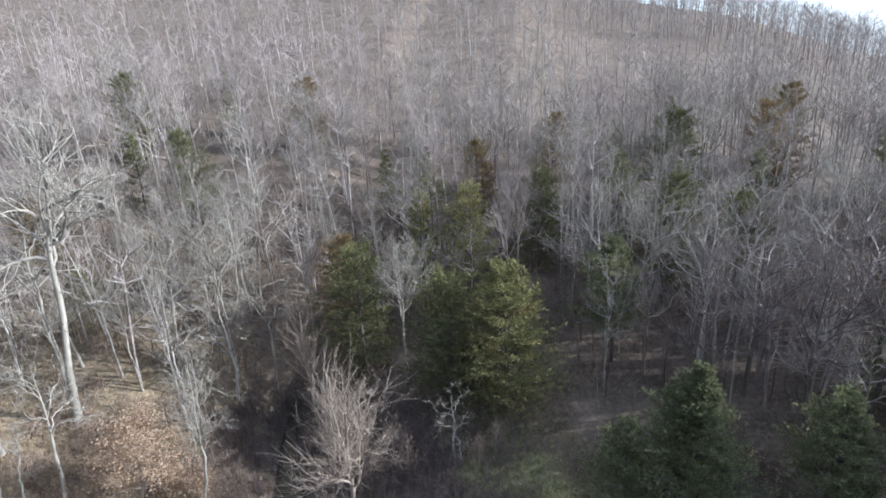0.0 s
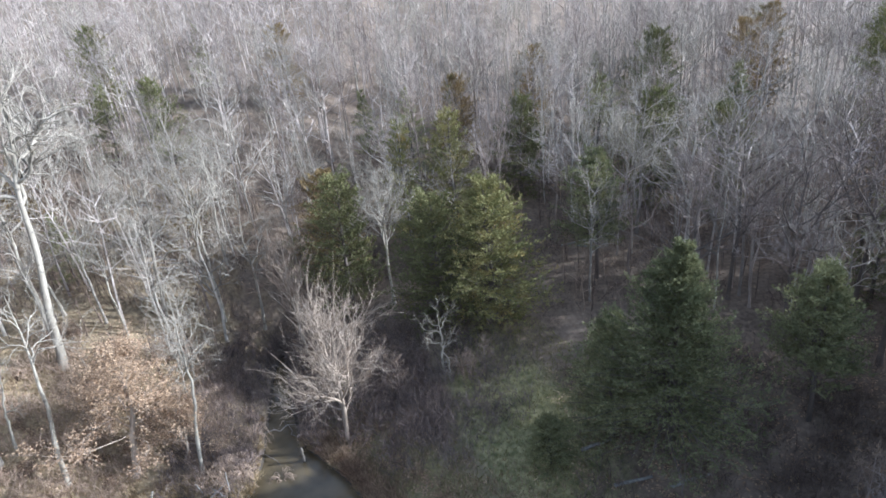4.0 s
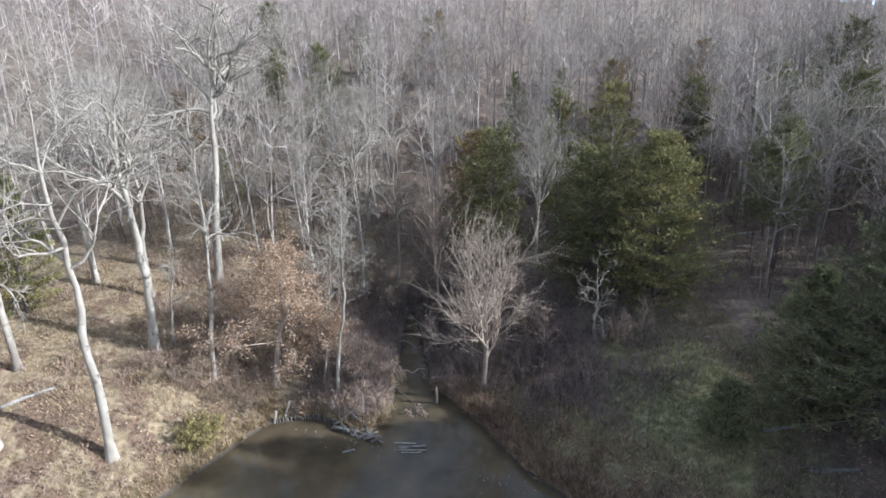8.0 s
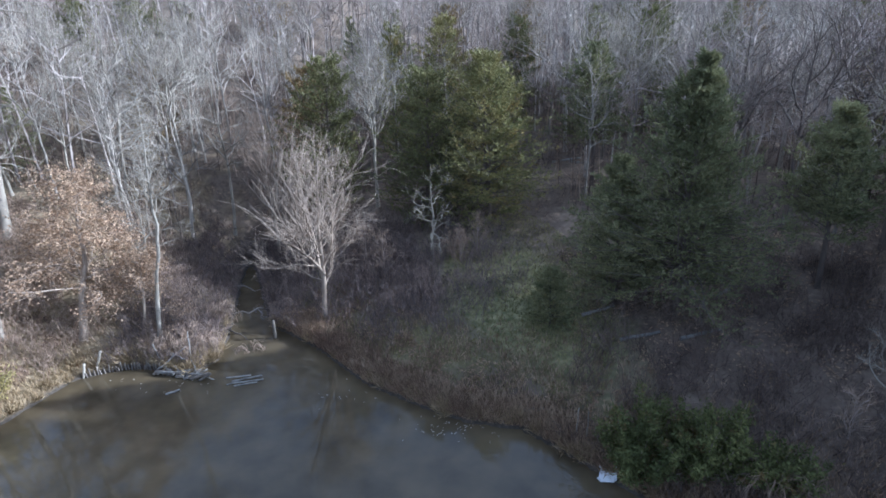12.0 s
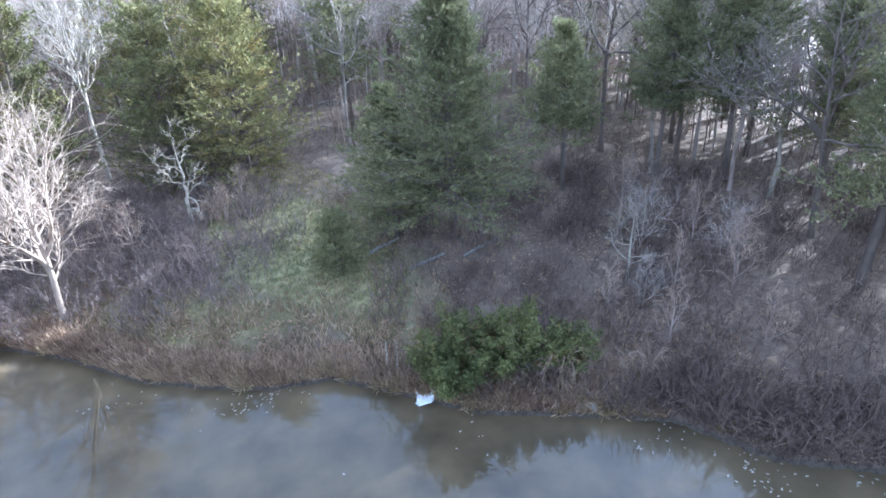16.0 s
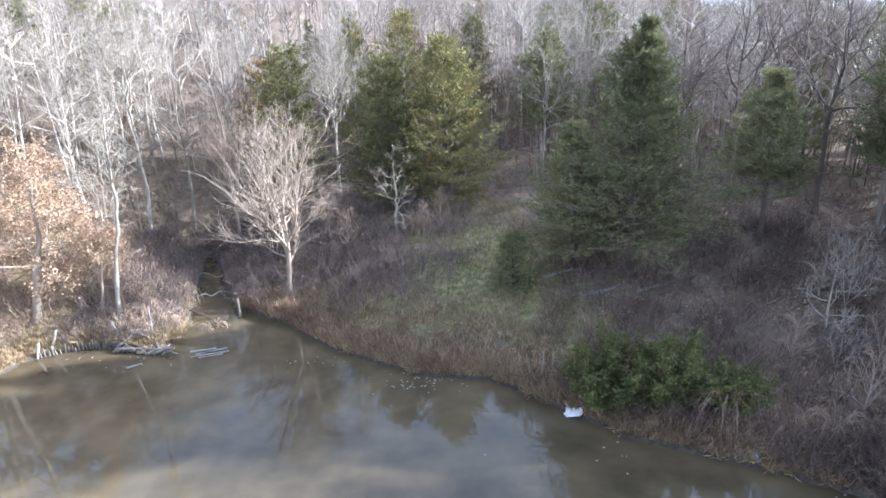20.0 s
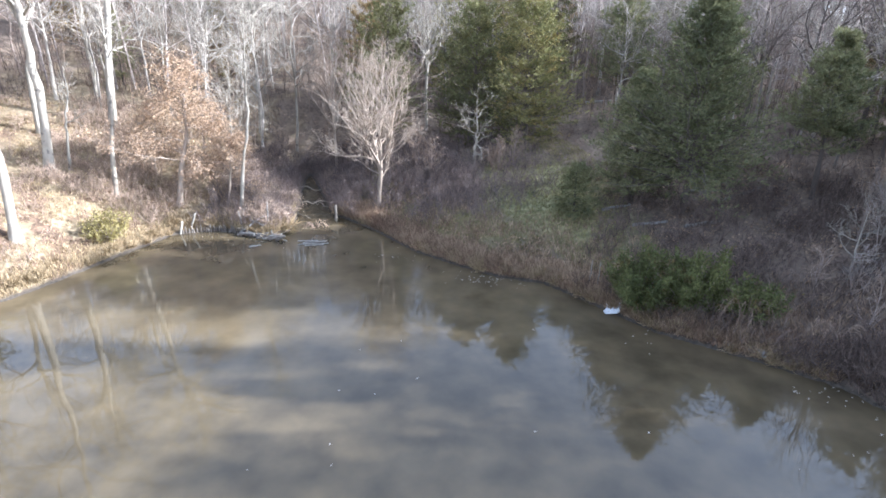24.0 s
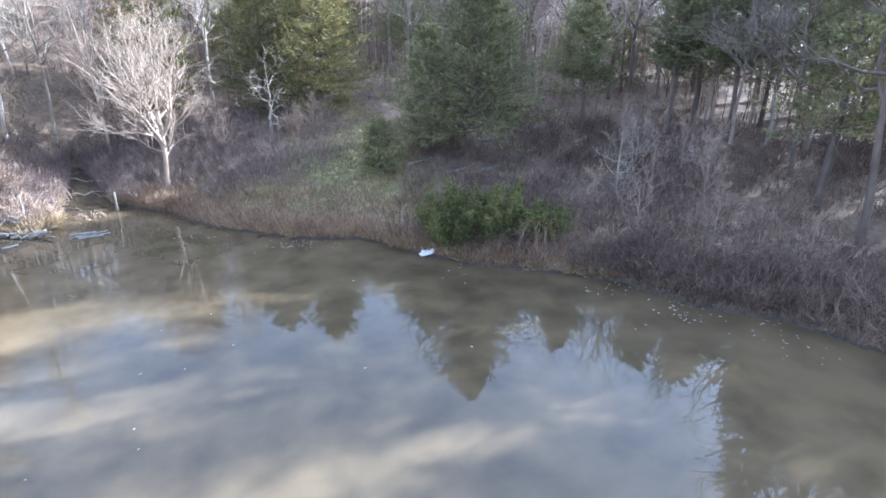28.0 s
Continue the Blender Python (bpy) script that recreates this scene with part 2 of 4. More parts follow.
# ---- the lie of the land ----
SHORE = np.array([(-30, -32), (-27.5, -12), (-26.2, 0), (-25.2, 6), (-23, 11.5), (-21.6, 16.5), (-20.2, 21), (-17.2, 22.5), (-14.8, 21.8), (-12.9, 21.3), (-12.0, 22.8),
                  (-12.4, 26), (-13.6, 31), (-15, 36.5), (-15.6, 40.4), (-15.2, 40.5), (-13.5, 36.6), (-11.4, 31.4), (-9.6, 27.4), (-8.2, 26.4), (-5.4, 23.9), (-1.7, 19.7), (1.6, 17.4), (4, 16), (6.8, 15.3), (8.6, 13.6), (10.2, 11.8),
                  (12.3, 9.6), (14.8, 8.2), (17.2, 6.7), (19.2, 5.4), (21, 1.9), (24, -0.3), (25.6, -4), (27, -14), (24, -32)])


def smooth(v, lo, hi):
    s = np.clip((v - lo) / (hi - lo), 0, 1)
    return s * s * (3 - 2 * s)


def shore_distance(x, y):
    """Metres from the waterline, positive on land."""
    x, y = np.asarray(x, float), np.asarray(y, float)
    best, inside = np.full(x.shape, 1e9), np.zeros(x.shape, bool)
    for (ax, ay), (bx, by) in zip(SHORE, np.roll(SHORE, -1, 0)):
        dx, dy = bx - ax, by - ay
        s = np.clip(((x - ax) * dx + (y - ay) * dy) / (dx * dx + dy * dy), 0, 1)
        best = np.minimum(best, np.hypot(x - ax - s * dx, y - ay - s * dy))
        if dy:
            inside ^= ((ay > y) != (by > y)) & (x < dx * (y - ay) / dy + ax)
    return np.where(inside, -best, best)


def ground_z(x, y):
    """Height of the ground: pond bed, banks, the two slopes and the wooded hill."""
    x, y = np.asarray(x, float), np.asarray(y, float)
    d = shore_distance(x, y)
    d = d + (0.35 * np.sin(1.9 * x + 0.7 * y) * np.cos(1.3 * y - 0.5 * x) + 0.2 * np.sin(4.1 * x) * np.sin(3.7 * y)) * smooth(np.abs(d), 0, 1.5) * 0.5
    p = np.maximum(d, 0)
    left = smooth(-x, 11, 20) * smooth(y, -25, -5)
    near = 0.24 + 0.2 * left
    z = 0.3 * (1 - np.exp(-p / 0.25)) + near * 12 * (1 - np.exp(-p / 12)) + 4.4 * (1 - np.exp(-p / 40))
    back = np.clip(y - 26, 0, 34)
    z = z + smooth(p, 0, 8) * (0.14 * back + 0.1 * np.clip(y - 45, 0, 15))
    far, angle = np.maximum(np.hypot(x * 0.8, y) - 58, 0), np.degrees(np.arctan2(x, np.maximum(y, 1)))
    z = z + np.minimum(far, 210) * np.interp(angle, [-12, 5, 12, 24, 34, 60], [0.27, 0.25, 0.175, 0.125, 0.028, -0.005]) * smooth(y, -20, 45) - 0.12 * np.maximum(far - 215, 0)
    z = z + 0.25 * np.sin(0.31 * x + 1) * np.sin(0.27 * y) * smooth(p, 1, 8)
    return np.where(d < 0, np.maximum(-0.9, 0.35 * d), z)


def part(name, mesh_data, mat, parent=None, label=""):
    """Links (vertices, faces) or a ready mesh as one object under its thing."""
    if not isinstance(mesh_data, bpy.types.Mesh):
        verts, faces = mesh_data
        me = bpy.data.meshes.new(name)
        me.from_pydata(verts, [], faces)
        me.update()
    else:
        me = mesh_data
    if mat and not me.materials:
        me.materials.append(mat)
    ob = new(name, me)
    if parent:
        ob.parent = parent
    if label:
        ob["label"] = label
    return ob


def soft_shade(ob):
    ob.data.polygons.foreach_set("use_smooth", [True] * len(ob.data.polygons))
    return ob


def graded(lo, hi, step, far, ratio=1.13):
    """Even steps from lo to hi, then ever wider ones out to far on both sides."""
    inner = np.arange(lo, hi + step / 2, step)
    out, s, v = [], step, hi
    while v < far:
        s = min(s * ratio, 40)
        v += s
        out.append(v)
    out = np.array(out)
    return np.concatenate([lo - (out[::-1] - hi), inner, out])


# a raster of heights and distances, for quick lookups while planting
RX, RY = np.arange(-80, 80.01, 0.25), np.arange(-60, 110.01, 0.25)
RASTER = [a.tolist() for a in (ground_z(*np.meshgrid(RX, RY)), shore_distance(*np.meshgrid(RX, RY)))]


def lookup(layer, x, y):
    if not (-79 < x < 79 and -59 < y < 109):
        return float((ground_z, shore_distance)[layer](x, y))
    u, v = (x + 80) * 4, (y + 60) * 4
    i, j = int(u), int(v)
    a, b, rows = u - i, v - j, RASTER[layer]
    return (rows[j][i] * (1 - a) + rows[j][i + 1] * a) * (1 - b) + (rows[j + 1][i] * (1 - a) + rows[j + 1][i + 1] * a) * b


def land(x, y):
    return lookup(0, x, y)


def shore(x, y):
    return lookup(1, x, y)


gx, gy = graded(-40, 36, 0.45, 1400), graded(-14, 48, 0.45, 1400)
X, Y = np.meshgrid(gx, gy)
Z = ground_z(X, Y)
n_x, n_y = len(gx), len(gy)
grid = np.arange(n_x * n_y).reshape(n_y, n_x)
quads = np.stack([grid[:-1, :-1], grid[:-1, 1:], grid[1:, 1:], grid[1:, :-1]], -1).reshape(-1, 4)
ground = soft_shade(part("ground", (np.stack([X, Y, Z], -1).reshape(-1, 3).tolist(), quads.tolist()), ground_material()))
tagged(ground, "brown leaf-littered ground rising from the pond into woods", "ground", kind="structure")
water = part("water", ([(-42, -44, 0), (40, -44, 0), (40, 44, 0), (-42, 44, 0)], [(0, 1, 2, 3)]), water_material())
tagged(water, "still muddy brown pond water reflecting trees and sky", "water", kind="structure")


# ---- building blocks for plants ----
class Geo:
    def __init__(self):
        self.v, self.f = [], []

    def tube(self, pts, radii, sides):
        """A tapered tube along a line of points, closed at its tip."""
        start, n = len(self.v), len(pts)
        for i, p in enumerate(pts):
            a, b = pts[max(i - 1, 0)], pts[min(i + 1, n - 1)]
            d = (b - a).normalized()
            side = d.cross(Vector((0.31, 0.2, 0.93)))
            if side.length < 0.05:
                side = d.cross(Vector((1, 0, 0)))
            side.normalize()
            up = side.cross(d)
            for k in range(sides):
                g = 2 * math.pi * k / sides
                self.v.append(tuple(p + (side * math.cos(g) + up * math.sin(g)) * radii[i]))
        for i in range(n - 1):
            for k in range(sides):
                q = (k + 1) % sides
                self.f.append((start + i * sides + k, start + i * sides + q, start + (i + 1) * sides + q, start + (i + 1) * sides + k))
        self.f.append(tuple(start + (n - 1) * sides + k for k in range(sides)))

    def leaf(self, p, along, across, length, width):
        """A folded blade of two triangles."""
        s = len(self.v)
        self.v += [tuple(p), tuple(p + along * length * 0.5 + across * width), tuple(p + along * length), tuple(p + along * length * 0.45 - across * width)]
        self.f += [(s, s + 1, s + 2), (s, s + 2, s + 3)]

    def data(self):
        return self.v, self.f


def unit(rng, flat=1.0):
    while True:
        v = Vector((rng.uniform(-1, 1), rng.uniform(-1, 1), rng.uniform(-1, 1) * flat))
        if 0.1 < v.length < 1:
            return v.normalized()


def run(rng, start, way, length, n, wobble, rise=0.0):
    """A wandering line of n + 1 points."""
    pts, d = [start.copy()], way.normalized()
    for _ in range(n):
        d = (d + unit(rng) * wobble + Vector((0, 0, rise))).normalized()
        pts.append(pts[-1] + d * (length / n))
    return pts


def along(pts, s):
    k = min(int(s * (len(pts) - 1)), len(pts) - 2)
    w = s * (len(pts) - 1) - k
    return pts[k].lerp(pts[k + 1], w), (pts[k + 1] - pts[k]).normalized()


def stem_line(rng, height, lean, wobble, kink):
    """A trunk that keeps its lean but sways on the way up; kink adds sharp bends."""
    n, ph = (16 if kink else 11), [rng.uniform(0, 6.28) for _ in range(4)]
    pts = []
    for i in range(n + 1):
        u = i / n
        off = [wobble * height * 0.07 * (math.sin(7 * u + ph[k]) - math.sin(ph[k]) + 0.4 * (math.sin(16 * u + ph[k + 2]) - math.sin(ph[k + 2]))) * u ** 0.5 for k in (0, 1)]
        bend = kink * (rng.uniform(-1, 1) if 0.25 < u < 0.75 else 0)
        pts.append(Vector((lean[0] * height * u + off[0] + bend, lean[1] * height * u + off[1] + bend * 0.6, height * u - 0.25)))
    return pts


TIPS = []  # twig ends of the tree made last


def bare_tree(name, seed, height, girth, bark, twig, limbs=14, first=0.3, reach=0.38, subs=6, fine=4, wobble=0.14, rise=0.03, lean=(0, 0), open_angle=(38, 74), thick=1.0, split=True, lift=0.2, crook=1.9, sub_size=(0.25, 0.52), forks=0, fork_at=0.5, kink=0.0):
    """A leafless tree: trunk, limbs and a mass of twigs under an empty at its foot."""
    rng = random.Random(seed)
    tree = new(name)
    trunk, twigs, whole = Geo(), Geo(), Geo()
    tips = []
    line = stem_line(rng, height, lean, wobble, kink)
    n = len(line) - 1
    radii = [girth * ((1 - i / (n + 0.5)) ** 0.8) * (1.4 if i == 0 else 1) * rng.uniform(0.93, 1.07) for i in range(n + 1)]
    trunk.tube(line, radii, 8 if split else 6)
    soft_shade(part("trunk", trunk.data(), bark, tree))
    for i in range(limbs):
        s = first + (0.97 - first) * (i + rng.random() * 0.8) / limbs
        p, d = along(line, s)
        g = i * 2.4 + rng.uniform(-0.5, 0.5)
        out = Vector((math.cos(g), math.sin(g), 0))
        tilt = radians(rng.uniform(*open_angle) * (1 - 0.4 * s))
        way = d * math.cos(tilt) + out * math.sin(tilt)
        size = reach * height * rng.uniform(0.6, 1.2) * (1 - 0.5 * (s - first) / (1 - first))
        base_r = min(girth * ((1 - s / 1.05) ** 0.8) * 0.62, 0.02 * size + 0.02) * thick
        n, more = 8 if split else 6, 0
        if i < forks:  # a stem that shares the crown with the trunk
            s = fork_at + 0.05 * i
            p, d = along(line, s)
            g = 2.4 + i * 6.283 / forks + rng.uniform(-0.3, 0.3)
            tilt = radians(rng.uniform(24, 44))
            way = d * math.cos(tilt) + Vector((math.cos(g), math.sin(g), 0)) * math.sin(tilt)
            size, base_r, more = height * (1 - s) * rng.uniform(0.85, 1.05), girth * (1 - s) ** 0.8 * 0.8, 6
        l = run(rng, p, way, size, n, wobble * crook * (0.75 if more else 1), rise)
        limb = Geo() if split else whole
        twigs = Geo() if split else twigs
        limb.tube(l, [base_r * (1 - 0.82 * k / n) for k in range(n + 1)], 5 if split else 4)
        for j in range(subs + more):
            s2 = 0.2 + 0.78 * (j + rng.random()) / (subs + more)
            p2, d2 = along(l, s2)
            way2 = d2 + unit(rng) * 0.95 + Vector((0, 0, lift))
            size2 = size * rng.uniform(*sub_size) * (1.15 - 0.55 * s2)
            r2 = max(base_r * (1 - 0.8 * s2) * 0.6, 0.012)
            l2 = run(rng, p2, way2, size2, 4, wobble * 2.2, rise * 1.2)
            limb.tube(l2, [r2 * (1 - 0.7 * k / 4) for k in range(5)], 4 if split else 3)
            for _ in range(fine):
                p3, d3 = along(l2, rng.uniform(0.2, 1.0))
                size3 = size2 * rng.uniform(0.3, 0.7) + 0.15
                r3 = max(r2 * 0.42, 0.0095)
                way3 = d3 + unit(rng) * 0.85 + Vector((0, 0, lift))
                l3 = run(rng, p3, way3, size3, 2 if split else 1, 0.3, rise)
                twigs.tube(l3, [r3, r3 * 0.75, r3 * 0.4] if split else [r3, r3 * 0.5], 3)
        if split:
            bough = soft_shade(part("limb", limb.data(), bark, tree))
            tagged(part("twig_mass", twigs.data(), twig, bough), kind="stuff")
            tips += twigs.v
    if not split:
        tagged(soft_shade(part("limb_mass", whole.data(), bark, tree)), kind="stuff")
        tagged(part("twig_mass", twigs.data(), twig, tree), kind="stuff")
    TIPS[:] = tips
    return tree


def conifer(name, seed, height, width, needles, bark, first=0.06, sprays=1500, shape=1.0, droop=0.1, layers=0.0, spray=(0.26, 0.038), gaps=0.25):
    """An evergreen: trunk and many feathered boughs, each a flat fan of twigs set with small sprays."""
    rng = random.Random(seed)
    tree = new(name)
    trunk, wood, crown = Geo(), Geo(), Geo()
    line = run(rng, Vector((0, 0, -0.2)), Vector((0, 0, 1)), height * 0.97, 9, 0.035, 0.05)
    trunk.tube(line, [0.015 * height * (1 - i / 9.6) + 0.015 for i in range(10)], 7)
    bulge = [rng.uniform(0.7, 1.2) for _ in range(9)]
    count = int(sprays * 0.55 / 36)
    for i in range(count):
        s = first + (0.985 - first) * (1 - (1 - (i + rng.random()) / (count + 1)) ** 0.8)
        if layers:
            s += math.sin(s * layers * 6.283) * 0.42 / layers
        p, _ = along(line, min(s, 0.99))
        g = i * 2.399 + rng.uniform(-0.5, 0.5)
        a = (g + 2.2 * s) % 6.283 / 6.283 * 9
        lobe = bulge[int(a) % 9] * (1 - a % 1) + bulge[(int(a) + 1) % 9] * (a % 1)
        profile = (1 - s) ** (0.9 * shape) * min(1.05, 0.6 + 1.9 * s) + 0.025
        size = width * profile * lobe * rng.uniform(0.62, 1.12)
        if rng.random() < gaps * 0.5:
            size *= 0.55
        way = Vector((math.cos(g), math.sin(g), rng.uniform(-0.12, 0.3) + 0.75 * s - droop))
        l = run(rng, p, way, size, 4, 0.16, 0.05)
        wood.tube(l, [0.008 + 0.006 * size * (1 - k / 4.5) for k in range(5)], 3)
        flat = Vector((rng.uniform(-0.35, 0.35), rng.uniform(-0.35, 0.35), 1)).normalized()
        for j in range(9):
            s2 = 0.22 + 0.78 * (j + rng.random()) / 9
            q, d = along(l, s2)
            side = d.cross(flat).normalized() * (1 if j % 2 else -1)
            v = (d * 0.75 + side * 0.8 + unit(rng) * 0.3 + Vector((0, 0, 0.12))).normalized()
            reach = (0.16 + 0.36 * size * (1.1 - 0.75 * s2)) * rng.uniform(0.7, 1.2)
            for k in range(8):
                u = (k + rng.random()) / 8
                o = q + v * reach * u + unit(rng) * 0.11
                w = (v * 0.8 + unit(rng) * 0.65 + Vector((0, 0, 0.22))).normalized()
                k2 = rng.uniform(0.6, 1.3)
                crown.leaf(o, w, w.cross(unit(rng)).normalized(), spray[0] * k2, spray[1] * k2)
                x = (w + unit(rng) * 0.9).normalized()
                crown.leaf(o, x, x.cross(unit(rng)).normalized(), spray[0] * k2 * 0.8, spray[1] * k2)
    soft_shade(part("trunk", trunk.data(), bark, tree))
    tagged(part("bough_mass", wood.data(), bark, tree), kind="stuff")
    tagged(part("crown", crown.data(), needles, tree), kind="stuff")
    return tree


def at(x, y, turn=0.0, size=1.0, tall=None, sink=0.0):
    return Matrix.LocRotScale((x, y, land(x, y) - sink), Euler((0, 0, radians(turn))), (size, size, tall or size))


def plant(tree, x, y, turn=0.0, size=1.0, tall=None):
    tree.matrix_basis = at(x, y, turn, size, tall)
    return tree


# ---- the pale trees on the sunny bank ----
def sunny(seed, x, y, height, girth, label, **more):
    t = bare_tree("bare_tree", seed, height, girth, BARK_PALE, TWIG_PALE, **{"wobble": 0.2, "subs": 7, "limbs": 12, "fine": 5, "crook": 2.7, "rise": 0.03, "open_angle": (48, 92), "lift": 0.2, "reach": 0.42, "thick": 1.25, "sub_size": (0.35, 0.7), "kink": 0.07, **more})
    return tagged(plant(t, x, y), label, "tree", "pale trees on the bank")


WHITE_TREE = "tall pale-barked leafless tree on the grassy bank"
SLIM_TREE = "slim pale leafless tree standing in brush"
sunny(11, -27.4, 1.2, 18, 0.25, WHITE_TREE, lean=(-0.02, -0.05), first=0.42, thick=0.7)
sunny(12, -28.4, 5.5, 22, 0.36, WHITE_TREE, lean=(-0.01, -0.02), first=0.46, thick=1.4, forks=2, fork_at=0.58)
sunny(13, -31.5, 11.5, 20, 0.31, WHITE_TREE, lean=(0.0, 0.0), first=0.42, thick=1.2, forks=3, fork_at=0.56)
sunny(14, -26.0, 13.8, 22, 0.3, "crooked pale leafless tree with a knotted trunk", lean=(0.01, 0.01), first=0.52, kink=0.2, limbs=12, thick=1.0)
sunny(15, -29.8, 22.4, 20, 0.36, "large pale leafless tree forking into wide limbs", lean=(0.03, 0.03), first=0.5, limbs=10, thick=1.5, forks=3, fork_at=0.52)
sunny(16, -29.1, 23.6, 8, 0.13, "broken pale snag with a few short limbs", lean=(0.1, 0.1), limbs=6, reach=0.25, first=0.45)
sunny(17, -24.7, 22.0, 15, 0.19, "slender pale leafless tree leaning over the bank", lean=(0.07, 0.06), first=0.64, limbs=9, reach=0.3)
sunny(18, -30.5, 31.7, 26, 0.35, "largest pale leafless tree with spreading crooked limbs", lean=(0.11, 0.09), first=0.42, limbs=15, reach=0.38, thick=1.6, subs=8, forks=3, fork_at=0.6)
sunny(19, -38.8, 9.3, 18, 0.26, WHITE_TREE, lean=(0.01, 0.0), first=0.4)
sunny(20, -25.4, 39.4, 16, 0.2, SLIM_TREE, first=0.36, lean=(0.05, 0.02), limbs=14)
sunny(21, -27.2, 41.4, 14, 0.15, SLIM_TREE, first=0.35, lean=(0.05, 0))
sunny(22, -20.8, 41.4, 16, 0.2, "white-barked leafless tree forking above a straight trunk", first=0.45, limbs=14, open_angle=(25, 55), lean=(0.02, 0), thick=1.3, forks=3, fork_at=0.5)
sunny(23, -17.4, 42.6, 15, 0.17, SLIM_TREE, first=0.35, lean=(0.03, 0), forks=2, fork_at=0.5)
sunny(24, -16.0, 23.9, 16, 0.15, "slender grey leafless tree with a broken limb", first=0.55, limbs=12, reach=0.2, lean=(0.1, 0.05), thick=0.9)
sunny(25, -36, 17, 18, 0.27, WHITE_TREE, first=0.4, lean=(0.02, 0))
sunny(26, -43, 4, 18, 0.25, WHITE_TREE, first=0.4)
sunny(27, -34.5, 28, 17, 0.24, WHITE_TREE, first=0.4, lean=(0.04, 0), forks=2)
sunny(28, -40, 28, 19, 0.28, WHITE_TREE, first=0.4, lean=(0.03, 0), forks=2)
sunny(29, -20.5, 33.5, 9, 0.12, SLIM_TREE, first=0.3, lean=(0.05, 0))
sunny(30, -18, 28.5, 8, 0.1, SLIM_TREE, first=0.3, lean=(-0.05, 0))
sunny(36, -34.5, 36, 17, 0.22, SLIM_TREE, first=0.4, lean=(0.04, 0), forks=2)
sunny(38, -22.4, 48, 15, 0.17, SLIM_TREE, first=0.38, lean=(0.03, 0), forks=2)

# ---- trees round the creek mouth ----
bush = bare_tree("bare_tree", 31, 11.4, 0.2, BARK_TAN, BARK_TAN, limbs=28, first=0.13, reach=0.46, subs=10, fine=7, rise=0.045, open_angle=(55, 98), lift=0.22, thick=0.72, sub_size=(0.35, 0.72), wobble=0.14, lean=(0.05, 0.02), forks=3, fork_at=0.26)
tagged(plant(bush, -5.6, 26.8, 0), "broad many-branched leafless tree beside the creek mouth", "tree")
rust = bare_tree("bare_tree", 32, 12.5, 0.15, BARK_TAN, TWIG_RED, limbs=24, first=0.24, reach=0.36, subs=8, fine=5, rise=0.08, lift=0.5, open_angle=(45, 80), forks=2, fork_at=0.35)
tagged(plant(rust, -12.0, 38.6), "russet leafless tree behind the creek", "tree")
dead = bare_tree("dead_tree", 33, 6.0, 0.13, BARK_PALE, TWIG_PALE, limbs=12, first=0.22, reach=0.52, subs=6, fine=3, wobble=0.22, open_angle=(60, 110), crook=2.6, thick=1.2, kink=0.1)
tagged(plant(dead, 2.1, 30.6), "small dead white tree among purple brush", "tree")
grey = bare_tree("bare_tree", 34, 13.2, 0.18, BARK_PALE, TWIG_PALE, limbs=22, first=0.42, reach=0.4, subs=9, fine=6, rise=0.04, lift=0.3, open_angle=(48, 92), crook=2.2, forks=3, fork_at=0.4)
tagged(plant(grey, -3.0, 40.6), "pale leafless tree standing among cedars", "tree")


def oak(seed, x, y, height, size, count, label):
    t = bare_tree("oak_tree", seed, height, 0.021 * height, BARK_TAN, TWIG_RED, limbs=24, first=0.33, reach=0.5, subs=9, fine=5, rise=0.0, open_angle=(50, 95), lift=0.05, wobble=0.19, lean=(0.1, 0.06), thick=0.45)
    rng, leaves = random.Random(seed + 1), Geo()
    twigs = TIPS
    for _ in range(count):
        p = Vector(twigs[rng.randrange(len(twigs))]) + unit(rng) * 0.25
        a = (unit(rng) + Vector((0, 0, -0.6))).normalized()
        leaves.leaf(p, a, a.cross(unit(rng)).normalized(), rng.uniform(0.1, 0.18), rng.uniform(0.03, 0.05))
    tagged(part("dead_leaves", leaves.data(), OAK_LEAF, t, "dry orange-brown leaves still hanging"), kind="stuff")
    return tagged(plant(t, x, y, 0, size, 1.0), label, "tree", "oaks with dead leaves")


oak(35, -20.8, 23.6, 9.6, 1.35, 10000, "oak holding dry orange-brown leaves above the waterline")
oak(37, -17.4, 24.8, 5.6, 1.1, 4200, "young oak holding dry tan leaves beside the stakes")
oak(39, -24.0, 26.4, 5.0, 1.2, 3000, "young oak holding dry tan leaves on the slope")

# ---- evergreens ----
def evergreen(seed, x, y, height, width, needles, label, group="", **more):
    t = conifer("cedar_tree", seed, height, width, needles, BARK_DARK, **more)
    return tagged(plant(t, x, y), label, "tree", group)


CED = "dense olive-green cedar in the grove behind the glade"
ced_a = evergreen(41, -10.2, 47, 12.2, 4.8, CEDAR_RUST, "bronze-tinted cedar in the grove behind the glade", "cedar grove", sprays=10000, shape=0.5, layers=8)
ced_b = evergreen(42, -7.2, 41.5, 13.8, 5.6, CEDAR, CED, "cedar grove", sprays=12000, shape=0.48, layers=8)
evergreen(43, -1.6, 49, 14.4, 4.2, CEDAR_OLIVE, "narrow yellow-green cedar in the grove", "cedar grove", sprays=6000, shape=0.8)
evergreen(44, 3.6, 49.5, 14.0, 5.0, CEDAR_OLIVE, CED, "cedar grove", sprays=8000, shape=0.55)
evergreen(45, 6.8, 35.6, 13.2, 6.0, CEDAR_OLIVE, "broad golden-green cedar at the edge of the glade", "cedar grove", sprays=20000, shape=0.55, layers=9, spray=(0.25, 0.036))
